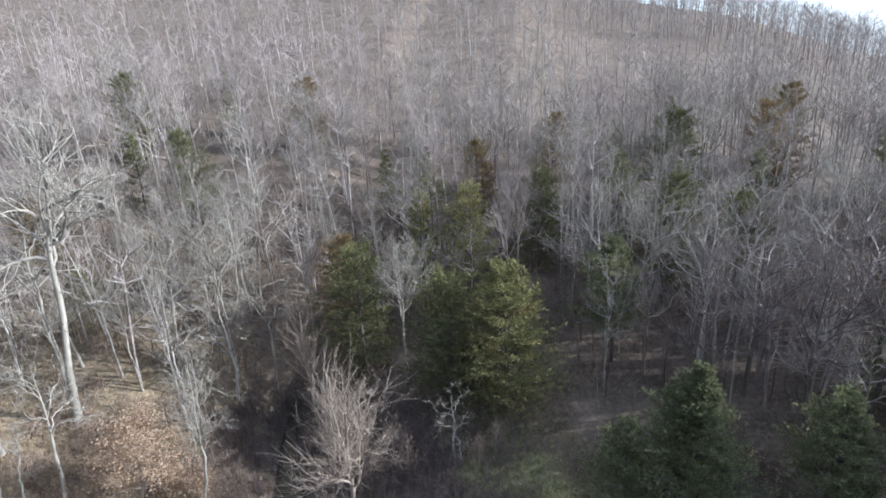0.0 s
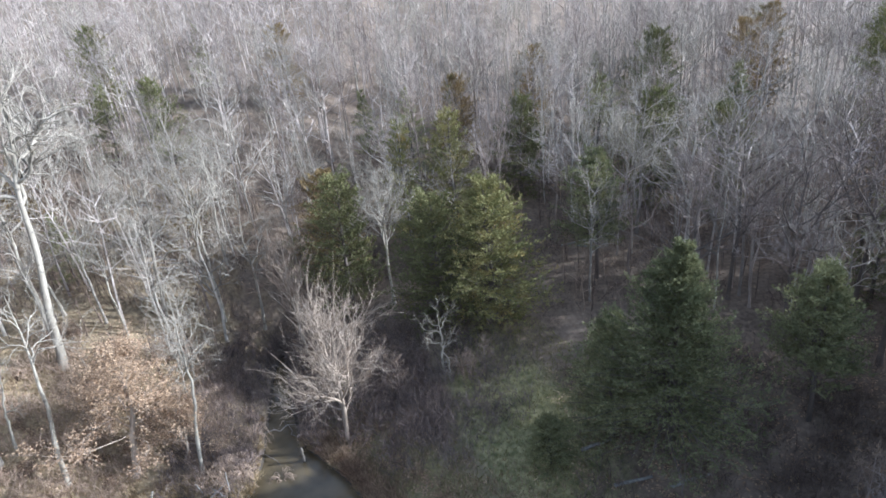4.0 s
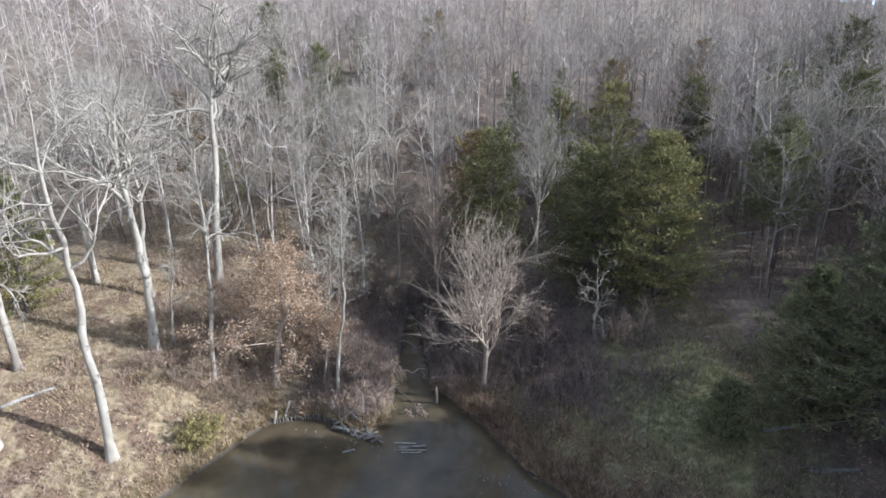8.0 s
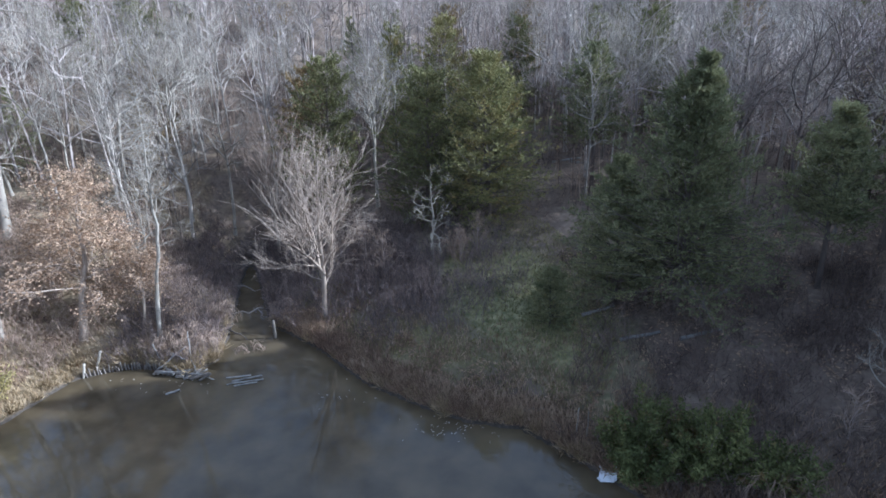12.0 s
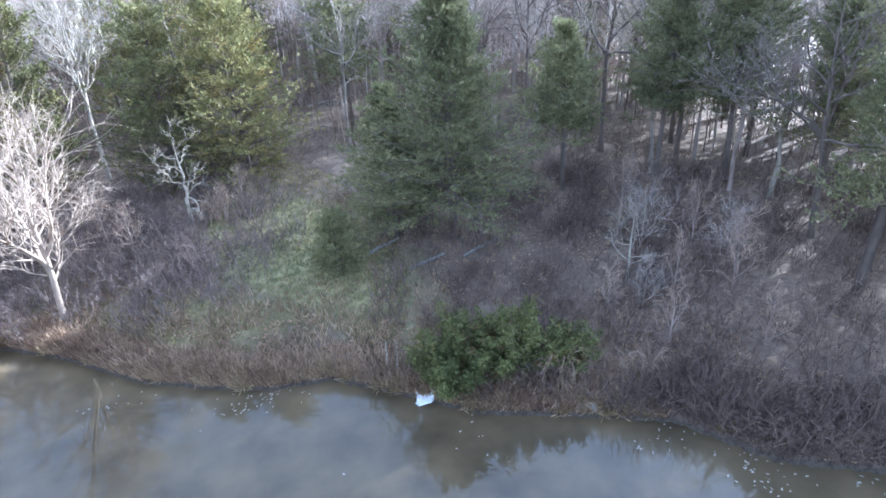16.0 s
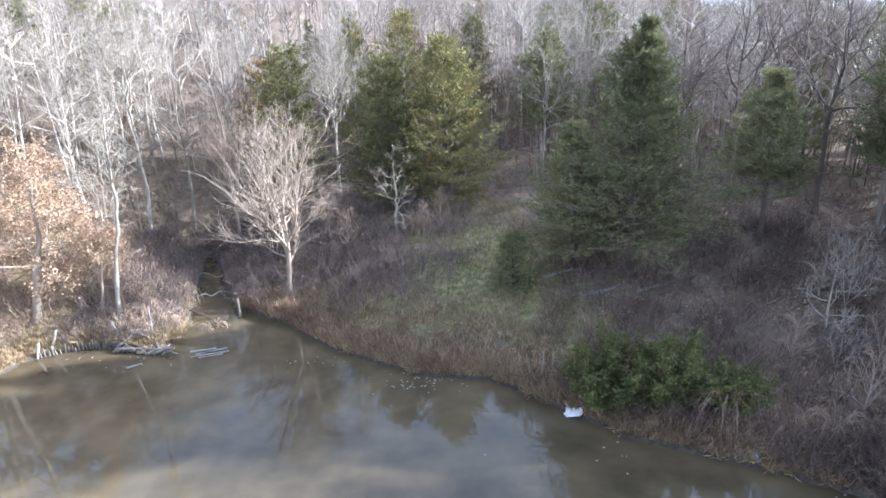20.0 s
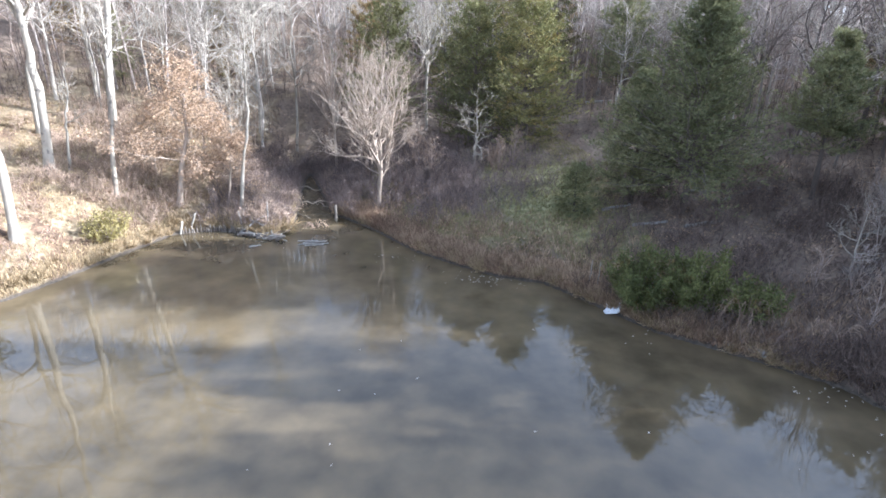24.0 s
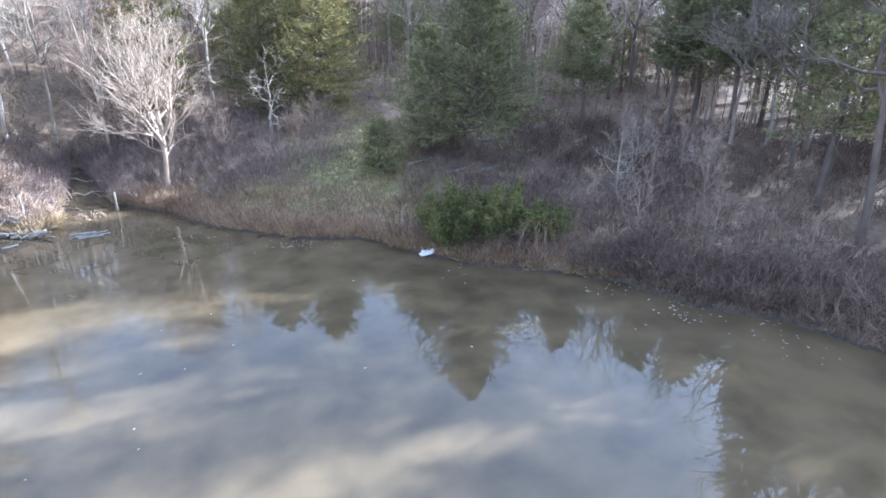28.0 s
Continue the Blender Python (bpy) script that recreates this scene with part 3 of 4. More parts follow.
evergreen(46, 1.6, 37.4, 12.2, 6.4, CEDAR, CED, "cedar grove", sprays=16000, shape=0.5, layers=9, spray=(0.25, 0.036))
ced_c = evergreen(47, -1.6, 61, 12, 4.4, PINE, "dark green pine among bare trees", sprays=4000)
evergreen(48, 9.4, 21.8, 4.2, 2.3, PINE, "small dark green cedar in the glade", sprays=5000, shape=0.65, spray=(0.2, 0.028))
evergreen(49, -41.5, 22.7, 12, 4.2, CEDAR_OLIVE, "yellow-green cedar on the grassy slope", sprays=7000, shape=0.8)
evergreen(50, 16.2, 39.5, 12.2, 5.0, PINE, "dark pine with a bare lower trunk in the shaded wood", sprays=8000, first=0.3, shape=0.6)
evergreen(51, 20, 57, 12, 4.4, PINE, "dark cedar in the shaded wood", sprays=4000)

# copies of three cedars among the bare trees of the hill
for i, (x, y, k) in enumerate([(14.3, 72, 1.0), (-47, 74, 1.05), (-36, 43, 0.8), (-27, 50, 0.85), (-33, 62, 0.9), (-36, 84, 1.0), (-22, 80, 1.0), (11, 55, 0.95), (22, 68, 1.0), (-46, 50, 0.9), (30, 48, 0.9), (36, 33, 0.95), (44, 44, 1.0), (27, 61, 1.1), (34, 55, 1.15), (40, 66, 1.2), (50, 56, 1.2), (31, 76, 1.1), (47, 77, 1.2), (24, 50, 1.0), (-8, 66, 0.9), (4, 64, 1.0), (58, 66, 1.3), (-40, 62, 1.0)]):
    src = (ced_a, ced_b, ced_c)[i % 3]
    tagged(copy_thing(src, at(x, y, 57 * i, k * 0.86, k * 0.9)), "dull green cedar among the bare trees of the hill", "tree", "hill cedars")


def pine_tree(seed, x, y, height, width, label, turn=0, **more):
    t = conifer("pine_tree", seed, height, width, PINE, BARK_DARK, **more)
    return tagged(plant(t, x, y, turn), label, "tree", "pines on the shaded bank")


DARK_PINE = "dark green pine with a bare lower trunk"
pine_tree(61, 16.9, 21.6, 15.6, 8.4, "tall broad green pine above the shaded bank", first=0.14, sprays=33000, shape=1.1, spray=(0.24, 0.03), gaps=0.6, layers=15)
pine_tree(67, 13.8, 23.5, 10.0, 5.0, "lower green pine leaning against a taller one", first=0.1, sprays=11000, shape=1.0, spray=(0.3, 0.03), gaps=0.5)
pine_tree(62, 26.0, 22.7, 11.4, 4.4, DARK_PINE, first=0.34, sprays=10000, shape=0.6, layers=8, gaps=0.5)
pine_tree(63, 32.3, 20.4, 12.8, 4.8, DARK_PINE, first=0.36, sprays=10000, shape=0.6, layers=8, gaps=0.5)
pine_tree(64, 35.4, 17.3, 13.4, 4.8, DARK_PINE, first=0.36, sprays=10000, shape=0.6, layers=8, gaps=0.5)
pine_tree(65, 37, 12, 13.5, 4.8, DARK_PINE, first=0.33, sprays=10000, shape=0.6, layers=8, gaps=0.5)
pine_tree(66, 31.5, 5.8, 17, 4.8, "dark green pine beside the pond", first=0.25, sprays=10000, shape=0.7, layers=8, gaps=0.5)
for i, (x, y, h) in enumerate([(38.5, 25, 12), (43, 31, 13)]):
    pine_tree(240 + i, x, y, h, 5.0, "tall dark green pine in the shaded wood", first=0.24, sprays=8000, shape=0.55)
pine_tree(68, 41, 20, 13, 5.2, DARK_PINE, first=0.3, sprays=6000, shape=0.6)
# two pines added out of view to block the sun from the near-right water
for i, (x, y) in enumerate([(36, 0.5), (37.5, -3.5)]):
    pine_tree(262 + i, x, y, 12, 4.8, DARK_PINE, first=0.25, sprays=7000, shape=0.65)
pine_tree(260, 35.5, -6, 15, 5.0, DARK_PINE, first=0.25, sprays=7000, shape=0.65)
# this pine and its stretched copies are added where their shadows band the pond
shade_pine = pine_tree(69, 43, 8.5, 17, 5.2, DARK_PINE, first=0.3, sprays=6000, shape=0.6)

for i, (x, y, k) in enumerate([(48, -4, 1.1), (50, 18.5, 1.15), (47, 27, 1.1), (55, 2.5, 1.2), (56, 22, 1.2), (46, 38, 1.1), (52, -14, 1.1), (60, 34, 1.2)]):
    copy_thing(shade_pine, at(x, y, 47 * i, k * 1.1, k * (1.3 if y < 15 else 1.1 if y < 25 else 0.75)))

# very tall pines, added only to keep the cove and the near bank in shade
for i in range(8):
    x, y = 54 + 4.2 * (i % 3), 14.5 + 1.05 * i - (5.0 if i == 0 else 0)
    t = copy_thing(shade_pine, at(x, y, 83 * i, 1.2, 1.95))
    tagged(t, "very tall pine added to shade the cove", "tree", "pines on the shaded bank")

# ---- bare trees of the shaded bank ----
for i, (x, y, h, lx, ly) in enumerate([(32, -5.5, 15, -0.28, 0.06), (30.6, 2.2, 16, -0.16, 0.03), (34, 10, 13, -0.1, 0.05), (36.5, 22.5, 15, -0.03, 0), (40, 9, 15, -0.1, 0.02), (15.5, 47.5, 13, 0, 0), (21.5, 46, 14, 0.03, 0), (30, 45, 14, 0, 0), (40, 45, 15, -0.03, 0), (44.5, 33, 15, 0, 0), (31.5, -11, 16, -0.1, 0), (35.5, 1, 17, -0.05, 0), (33, 27, 17, 0, 0), (24.2, 39.8, 14, 0, 0), (33, 40, 15, 0, 0), (28.5, 31, 15, 0, 0), (21.5, 31.5, 12, 0, 0), (34, 32, 16, 0, 0), (38, 38, 15, 0, 0), (26, 35, 14, 0, 0)]):
    # up to y 38 bark and twigs take darker colours that stand in for shade
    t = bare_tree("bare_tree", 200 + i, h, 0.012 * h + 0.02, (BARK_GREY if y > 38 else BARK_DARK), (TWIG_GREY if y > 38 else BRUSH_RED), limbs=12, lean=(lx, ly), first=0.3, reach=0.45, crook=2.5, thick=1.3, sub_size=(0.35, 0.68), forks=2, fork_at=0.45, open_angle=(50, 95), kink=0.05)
    tagged(plant(t, x, y), "grey leafless tree in the shaded wood" if y > 38 else "leafless tree on the shaded bank, coloured dark for the shade", "tree", "bare trees of the shaded bank")
for i, (x, y, h) in enumerate([(25.4, 16.3, 4.6), (23.5, 10, 3.4), (21.5, 8.2, 3.0), (26.5, 9, 4.2), (29.6, 26, 5), (20.6, 11.5, 2.6), (28, 13, 3.6), (24.5, 5.5, 3.0), (26.5, 1.5, 3.2), (5.5, 30.5, 3), (4.2, 29.6, 2.6), (-1.5, 29.5, 3.4), (-3, 31.5, 3.6)]):
    t = bare_tree("bare_shrub", 220 + i, h, 0.05, BARK_BROWN, TWIG_RED, limbs=14, first=0.08, reach=0.6, subs=5, fine=4, open_angle=(25, 60), split=False)
    tagged(plant(t, x, y), "tall leafless shrub with russet twigs", "shrub", "bare shrubs")
whitish = bare_tree("bare_tree", 235, 4.2, 0.08, BARK_PALE, TWIG_PALE, limbs=10, first=0.2, reach=0.6, subs=5, fine=3, open_angle=(60, 100), crook=2.4)
tagged(plant(whitish, 23.1, 12.8), "small pale leafless tree with level limbs in brush", "tree")
for i, (x, y, h) in enumerate([(25.2, 14.2, 4.4), (21.9, 10.4, 2.6), (27.8, 10.6, 3.6)]):
    t = bare_tree("bare_tree", 236 + i, h, 0.04, BARK_BROWN, TWIG_MAUVE, limbs=12, first=0.12, reach=0.6, subs=6, fine=4, open_angle=(25, 75), crook=2.2, forks=2, fork_at=0.15)
    tagged(plant(t, x, y), "small brown leafless tree branching from its foot in the thicket", "tree", "small trees of the thicket")


# ---- the leafless woods ----
def free(x, y):
    """Where the woods leave room: off the water, the glade and the grassy slope."""
    if shore(x, y) < 3:
        return False
    if abs(math.hypot((x - 8) / 8.5, (y - 25) / 12)) < 1:
        return False
    if x < -17 and y < 34 and x > -48:
        return False
    if -16 < x < 24 and y < 33 or -11 < x < 13 and y < 46 or 20 < x < 34 and y < 26:
        return False
    return True


kinds = [
    bare_tree("bare_tree", 70 + i, 12.5, 0.15, (BARK_GREY, BARK_PALE, BARK_BROWN)[i % 3], (TWIG_GREY, TWIG_PALE, TWIG_MAUVE)[i % 3], limbs=12, first=0.38 + 0.04 * (i % 3), reach=0.44, subs=7, fine=5, wobble=0.21, rise=0.05, lift=0.25, open_angle=(48, 92), crook=2.5, thick=1.45, sub_size=(0.35, 0.66), kink=0.05, split=False, forks=i % 3 + 1, fork_at=0.42 + 0.03 * i)
    for i in range(6)
]
rng = random.Random(5)
made = 0
spots = []
while made < 299:
    x, y = rng.uniform(-58, 62), rng.uniform(-10, 88)
    if not free(x, y) or any((x - a) ** 2 + (y - b) ** 2 < 5.5 for a, b in spots):
        continue
    spots.append((x, y))
    kind = kinds[rng.choices(range(6), (4, 1, 3, 4, 2, 3))[0]]
    m = at(x, y, rng.uniform(0, 360), rng.uniform(0.72, 1.1), rng.uniform(0.78, 1.12))
    if made < 6:
        t = kinds[made]
        t.matrix_basis = m
    else:
        t = copy_thing(kind, m)
    tagged(t, "leafless hardwood tree in the dense winter wood", "tree", "bare trees of the wood")
    made += 1


def far_woods(name, seed, count, area, mat, label, size=1.0):
    """Hundreds of simple leafless trees joined into one mesh."""
    r = random.Random(seed)
    forms = []
    for _ in range(5):
        g = Geo()
        line = run(r, Vector((0, 0, -0.3)), Vector((0, 0, 1)), 12, 4, 0.08, 0.05)
        g.tube(line, [0.115, 0.095, 0.07, 0.04, 0.015], 4)
        for i in range(11):
            p, d = along(line, 0.4 + 0.56 * (i + r.random()) / 11)
            l = run(r, p, Vector((math.cos(i * 2.4), math.sin(i * 2.4), r.uniform(0.1, 0.7))), r.uniform(1.8, 4.0) * (1.1 - 0.04 * i), 2, 0.3, 0.25)
            g.tube(l, [0.04, 0.028, 0.014], 3)
            for _ in range(4):
                p2, d2 = along(l, r.uniform(0.3, 1))
                l2 = [p2, p2 + (d2 + unit(r) * 0.8 + Vector((0, 0, 0.5))).normalized() * r.uniform(0.6, 1.4)]
                g.tube(l2, [0.018, 0.01], 3)
        forms.append((np.array(g.v), g.f))
    verts, faces, base = [], [], 0
    while count:
        x, y = area(r)
        v, f = forms[r.randrange(5)]
        g, s = r.uniform(0, 6.28), r.uniform(0.8, 1.25) * size
        c, k = math.cos(g) * s, math.sin(g) * s
        w = np.stack([v[:, 0] * c - v[:, 1] * k + x, v[:, 0] * k + v[:, 1] * c + y, v[:, 2] * s + land(x, y)], 1)
        verts.append(w)
        faces += [tuple(i + base for i in q) for q in f]
        base += len(v)
        count -= 1
    ob = part(name, (np.concatenate(verts).tolist(), faces), mat)
    return tagged(ob, label, "woods", kind="stuff")


def slope_area(r):
    d, a = 85 + 185 * r.random() ** 0.9, radians(r.uniform(30, 172))
    return d * math.cos(a), d * math.sin(a)


def fill_area(r):
    while True:
        x, y = r.uniform(-75, 75), r.uniform(34, 100)
        if free(x, y) and shore(x, y) > 8 and not (-14 < x < 14 and y < 57):
            return x, y


def side_area(r):
    while True:
        d, a = r.uniform(44, 110), radians(r.uniform(-140, 40) if r.random() < 0.7 else r.uniform(145, 220))
        x, y = d * math.cos(a), d * math.sin(a)
        if free(x, y) and shore(x, y) > 12:
            return x, y


def ridge_area(r):
    d, a = r.uniform(185, 330), radians(r.uniform(50, 115))
    return d * math.cos(a), d * math.sin(a)


far_woods("ridge_woods", 87, 1000, ridge_area, TWIG_MAUVE, "mauve-grey leafless woods on the crest of the hill", 1.15)
far_woods("far_woods", 81, 1400, slope_area, TWIG_MAUVE, "mauve-grey leafless woods covering the far hillside")
far_woods("pale_far_woods", 86, 620, slope_area, TWIG_PALE, "pale leafless trees among the far woods")
far_woods("hillside_woods", 82, 300, fill_area, TWIG_MAUVE, "thin leafless trees filling the hillside wood")
far_woods("side_woods", 83, 420, side_area, TWIG_GREY, "leafless woods on both sides of the pond")


def floor_area(r):
    while True:
        x, y = r.uniform(-48, 52), r.uniform(-8, 62)
        if (free(x, y) and (x < 22 or y > 34 or x > 38) or (y > 27 and -26 < x < -14)) and shore(x, y) > 4:
            return x, y


far_woods("saplings", 84, 420, floor_area, BRUSH, "thin leafless saplings crowding the wood's floor", 0.42)
far_woods("russet_saplings", 85, 380, floor_area, TWIG_RED, "thin russet saplings crowding the wood's floor", 0.34)


# ---- low growth ----
def brush(name, seed, count, area, height, mat, label):
    """Thickets of thin forking stems, one mesh."""
    r, g = random.Random(seed), Geo()
    for _ in range(count):
        x, y = area(r)
        p = Vector((x, y, land(x, y) - 0.05))
        h = height * r.uniform(0.45, 1.15)
        l = run(r, p, Vector((r.uniform(-0.5, 0.5), r.uniform(-0.5, 0.5), 1)), h, 2, 0.35, -0.05)
        g.tube(l, [0.019, 0.014, 0.007], 3)
        for _ in range(4):
            q, d = along(l, r.uniform(0.2, 0.95))
            e = q + (d + unit(r) * 1.2).normalized() * h * r.uniform(0.25, 0.5)
            g.tube([q, e], [0.012, 0.006], 3)
    return tagged(part(name, g.data(), mat), label, "undergrowth", kind="stuff")


def blades(name, seed, count, area, height, width, mat, label):
    """Grass: single bent blades, one mesh."""
    r, g = random.Random(seed), Geo()
    for _ in range(count):
        x, y = area(r)
        p = Vector((x, y, land(x, y) - 0.03))
        way = (Vector((0, 0, 1)) + unit(r) * 0.6).normalized()
        g.leaf(p, way, way.cross(unit(r)).normalized(), height * r.uniform(0.5, 1.2), width)
    return tagged(part(name, g.data(), mat), label, "grass", kind="stuff")


def within(test, x0, x1, y0, y1):
    def pick(r):
        while True:
            x, y = r.uniform(x0, x1), r.uniform(y0, y1)
            if test(x, y, shore(x, y), r):
                return x, y
    return pick


right_bank = within(lambda x, y, d, r: 0.2 < d < 22 and noise.noise((x * 0.3, y * 0.3, 0)) + 0.5 * noise.noise((x * 0.9, y * 0.9, 4)) > r.uniform(-0.35, 0.3) and not (math.hypot((x - 8) / 3.5, (y - 25) / 9) < 1), 8, 44, -12, 30)
hollow = within(lambda x, y, d, r: 1.2 + 2 * r.random() < d and math.hypot((x + 1) / 10, (y - 29.5) / 8) < r.uniform(0.2, 1.1) and noise.noise((x * 0.4, y * 0.4, 3)) > r.uniform(-0.6, 0.4), -12, 10, 20, 39)
left_brush = within(lambda x, y, d, r: 0.6 < d and noise.noise((x * 0.3, y * 0.3, 5)) > 0.0, -34, -11, 20, 36)
woods_floor = within(lambda x, y, d, r: d > 2 and (y > 34 or x > 22 or x < -40) and noise.noise((x * 0.2, y * 0.2, 9)) > -0.1, -50, 50, 8, 66)
shoreline = within(lambda x, y, d, r: 0.02 < d < 1.7 * r.random() ** 1.5 + 0.1, -10, 19 , 4, 28)
shore_left = within(lambda x, y, d, r: 0.02 < d < 1.5 * r.random() + 0.1, -29, -10, -10, 26)
sunny_slope = within(lambda x, y, d, r: d > 0.2 and noise.noise((x * 0.4, y * 0.4, 2)) + 0.4 * noise.noise((x * 1.3, y * 1.3, 4)) > r.uniform(-0.5, 0.3), -42, -17, -8, 34)
glade = within(lambda x, y, d, r: d > 0.8 and (math.hypot((x - 8) / 5.5, (y - 25) / 11) < 1 or (d < 5 and -8 < x < 6)), -8, 16, 14, 37)

brush("thicket", 91, 9500, right_bank, 1.4, BRUSH, "purple-brown leafless thicket on the shaded bank")
rough = within(lambda x, y, d, r: 0.5 < d < 6.5 * r.random() + 1 and noise.noise((x * 0.5, y * 0.5, 7)) > -0.25, -9, 24, 4, 30)
litter_slope = within(lambda x, y, d, r: d > 1 and noise.noise((x * 0.45, y * 0.45, 12)) > 0.05, -44, -15, -6, 36)
blades("rough_grass", 99, 15000, rough, 0.5, 0.024, REED, "rough russet grass on the bank above the water")
brush("slope_brush", 100, 4600, litter_slope, 0.7, TWIG_RED, "low russet weeds scattered on the sunny slope")
overhang = within(lambda x, y, d, r: 0.0 < d < 3.2 * r.random() + 0.2, 17, 29, -9, 7)
brush("overhanging_thicket", 101, 3200, overhang, 1.7, BRUSH, "dark leafless thicket leaning over the waterline")
creek_side = within(lambda x, y, d, r: 0.1 < d and noise.noise((x * 0.5, y * 0.5, 21)) > r.uniform(-0.6, 0.3), -19, -7.5, 21, 42)
brush("creek_brush", 102, 4200, creek_side, 1.35, BRUSH_RED, "tangled russet brush along the creek")
brush("hollow_brush", 92, 3600, hollow, 1.35, BRUSH_RED, "dense leafless brush round the dead tree")
brush("bank_brush", 93, 3000, left_brush, 1.4, TWIG_RED, "russet leafless brush on the sunny bank")
brush("wood_brush", 94, 7500, woods_floor, 1.7, BRUSH, "dark leafless undergrowth on the wood's floor")
blades("sedge", 95, 19000, shoreline, 0.7, 0.026, REED, "dead tan and russet sedge along the waterline")
blades("bank_grass", 96, 7000, shore_left, 0.6, 0.02, GRASS_DRY, "dry straw-coloured grass along the bank")
blades("slope_grass", 97, 30000, sunny_slope, 0.34, 0.02, GRASS_DRY, "dry straw-coloured grass on the sunny slope")
blades("glade_grass", 98, 20000, glade, 0.3, 0.02, GRASS_GREEN, "short green and straw grass of the glade")


def leaf_litter(name, seed, count, area, mat, label):
    """Curled dead leaves lying on the ground, one mesh."""
    r, g = random.Random(seed), Geo()
    for _ in range(count):
        x, y = area(r)
        a = Vector((r.uniform(-1, 1), r.uniform(-1, 1), r.uniform(-0.15, 0.35))).normalized()
        g.leaf(Vector((x, y, land(x, y) + r.uniform(0.02, 0.07))), a, (a.cross(Vector((0, 0, 1))) + unit(r) * 0.4).normalized(), r.uniform(0.12, 0.26), r.uniform(0.04, 0.08))
    return tagged(part(name, g.data(), mat), label, "leaves", kind="stuff")


clump = lambda x, y, k, lo: noise.noise((x * 0.6, y * 0.6, k)) + 0.6 * noise.noise((x * 1.7, y * 1.7, k)) > lo
pine_floor = within(lambda x, y, d, r: d > 6 and clump(x, y, 31, 0.05), 10, 38, 15, 30)
slope_floor = within(lambda x, y, d, r: d > 0.6 and clump(x, y, 33, 0.0), -42, -13, -8, 46)
bank_floor = within(lambda x, y, d, r: 0.1 < d < 4 and clump(x, y, 35, 0.1), -10, 26, -4, 28)
leaf_litter("pine_wood_litter", 103, 5000, pine_floor, OAK_LEAF, "pale dead leaves strewn under the pines")
leaf_litter("slope_litter", 104, 9000, slope_floor, OAK_LEAF, "dry tan leaves strewn over the sunny slope")
leaf_litter("bank_litter", 105, 4500, bank_floor, OAK_LEAF, "dead leaves caught in the grass of the bank")


# ---- shrubs at the waterline ----
def leafy_shrub(seed, x, y, height, width, count, label, mat=SHRUB):
    """Many stems from one foot, thick with small leaves."""
    r, stems, leaves = random.Random(seed), Geo(), Geo()
    shrub = new("green_shrub")
    for i in range(34):
        g, q = r.uniform(0, 6.28), r.random() ** 0.6
        way = Vector((math.cos(g) * q * 1.3 * width / height, math.sin(g) * q * 1.3 * width / height, 1 - 0.3 * q))
        l = run(r, Vector((math.cos(g) * 0.3 * q, math.sin(g) * 0.3 * q, -0.1)), way, height * (1 - 0.22 * q) * r.uniform(0.75, 1.1), 5, 0.14, 0.02)
        stems.tube(l, [0.03 * (1 - k / 6) + 0.004 for k in range(6)], 4)
        for _ in range(count // 34):
            p, d = along(l, r.uniform(0.15, 1) ** 0.7)
            a = (d * 0.6 + unit(r)).normalized()
            leaves.leaf(p + unit(r) * 0.42 * r.random(), a, a.cross(unit(r)).normalized(), r.uniform(0.14, 0.28), r.uniform(0.03, 0.05))
    tagged(part("stem_mass", stems.data(), BARK_BROWN, shrub), kind="stuff")
    tagged(part("foliage", leaves.data(), mat, shrub), kind="stuff")
    return tagged(plant(shrub, x, y), label, "shrub", "green shrubs")


leafy_shrub(301, 11.7, 11.2, 4.0, 2.3, 11000, "rounded evergreen shrub overhanging the waterline")
leafy_shrub(302, 14.1, 10.6, 3.8, 1.7, 8000, "rounded evergreen shrub overhanging the waterline")
leafy_shrub(303, 16.6, 9.6, 2.6, 1.2, 3400, "lower evergreen shrub on the bank")
leafy_shrub(304, -22.4, 17.3, 2.4, 1.6, 2600, "yellow-tan shrub in dry grass at the waterline", SHRUB_TAN)
leafy_shrub(305, -27.0, 4.1, 1.7, 2.2, 2400, "yellow-tan shrub in dry grass at the waterline", SHRUB_TAN)


# ---- driftwood, stakes and logs ----
def stick(name, a, b, r0, r1, mat, seed, bend=0.1, n=5, sides=7, parent=None):
    """A weathered round stick from a to b, a little bent."""
    g, rr = Geo(), random.Random(seed)
    a, b = Vector(a), Vector(b)
    pts = [a.lerp(b, k / n) + (unit(rr) * bend * (b - a).length * 0.25 if 0 < k < n else Vector()) for k in range(n + 1)]
    g.tube(pts, [r0 + (r1 - r0) * k / n for k in range(n + 1)], sides)
    g.f.append(tuple(range(sides - 1, -1, -1)))
    return soft_shade(part(name, g.data(), mat, parent))


palisade = tagged(new("stake_row"), "row of weathered wooden stakes edging the waterline", "stakes")
rr = random.Random(310)
for i in range(24):
    u = i / 23
    x, y = -19.5 + 4.3 * u, 21.3 + 0.85 * math.sin(u * 2.4) - 0.1 * u
    lean = rr.uniform(-0.14, 0.1)
    stick("stake", (x, y, -0.4), (x + lean, y + rr.uniform(-0.08, 0.08), 0.42 + rr.uniform(-0.15, 0.2)), 0.06, 0.045, WOOD_DARK, 311 + i, 0.03, 3, 6, palisade)
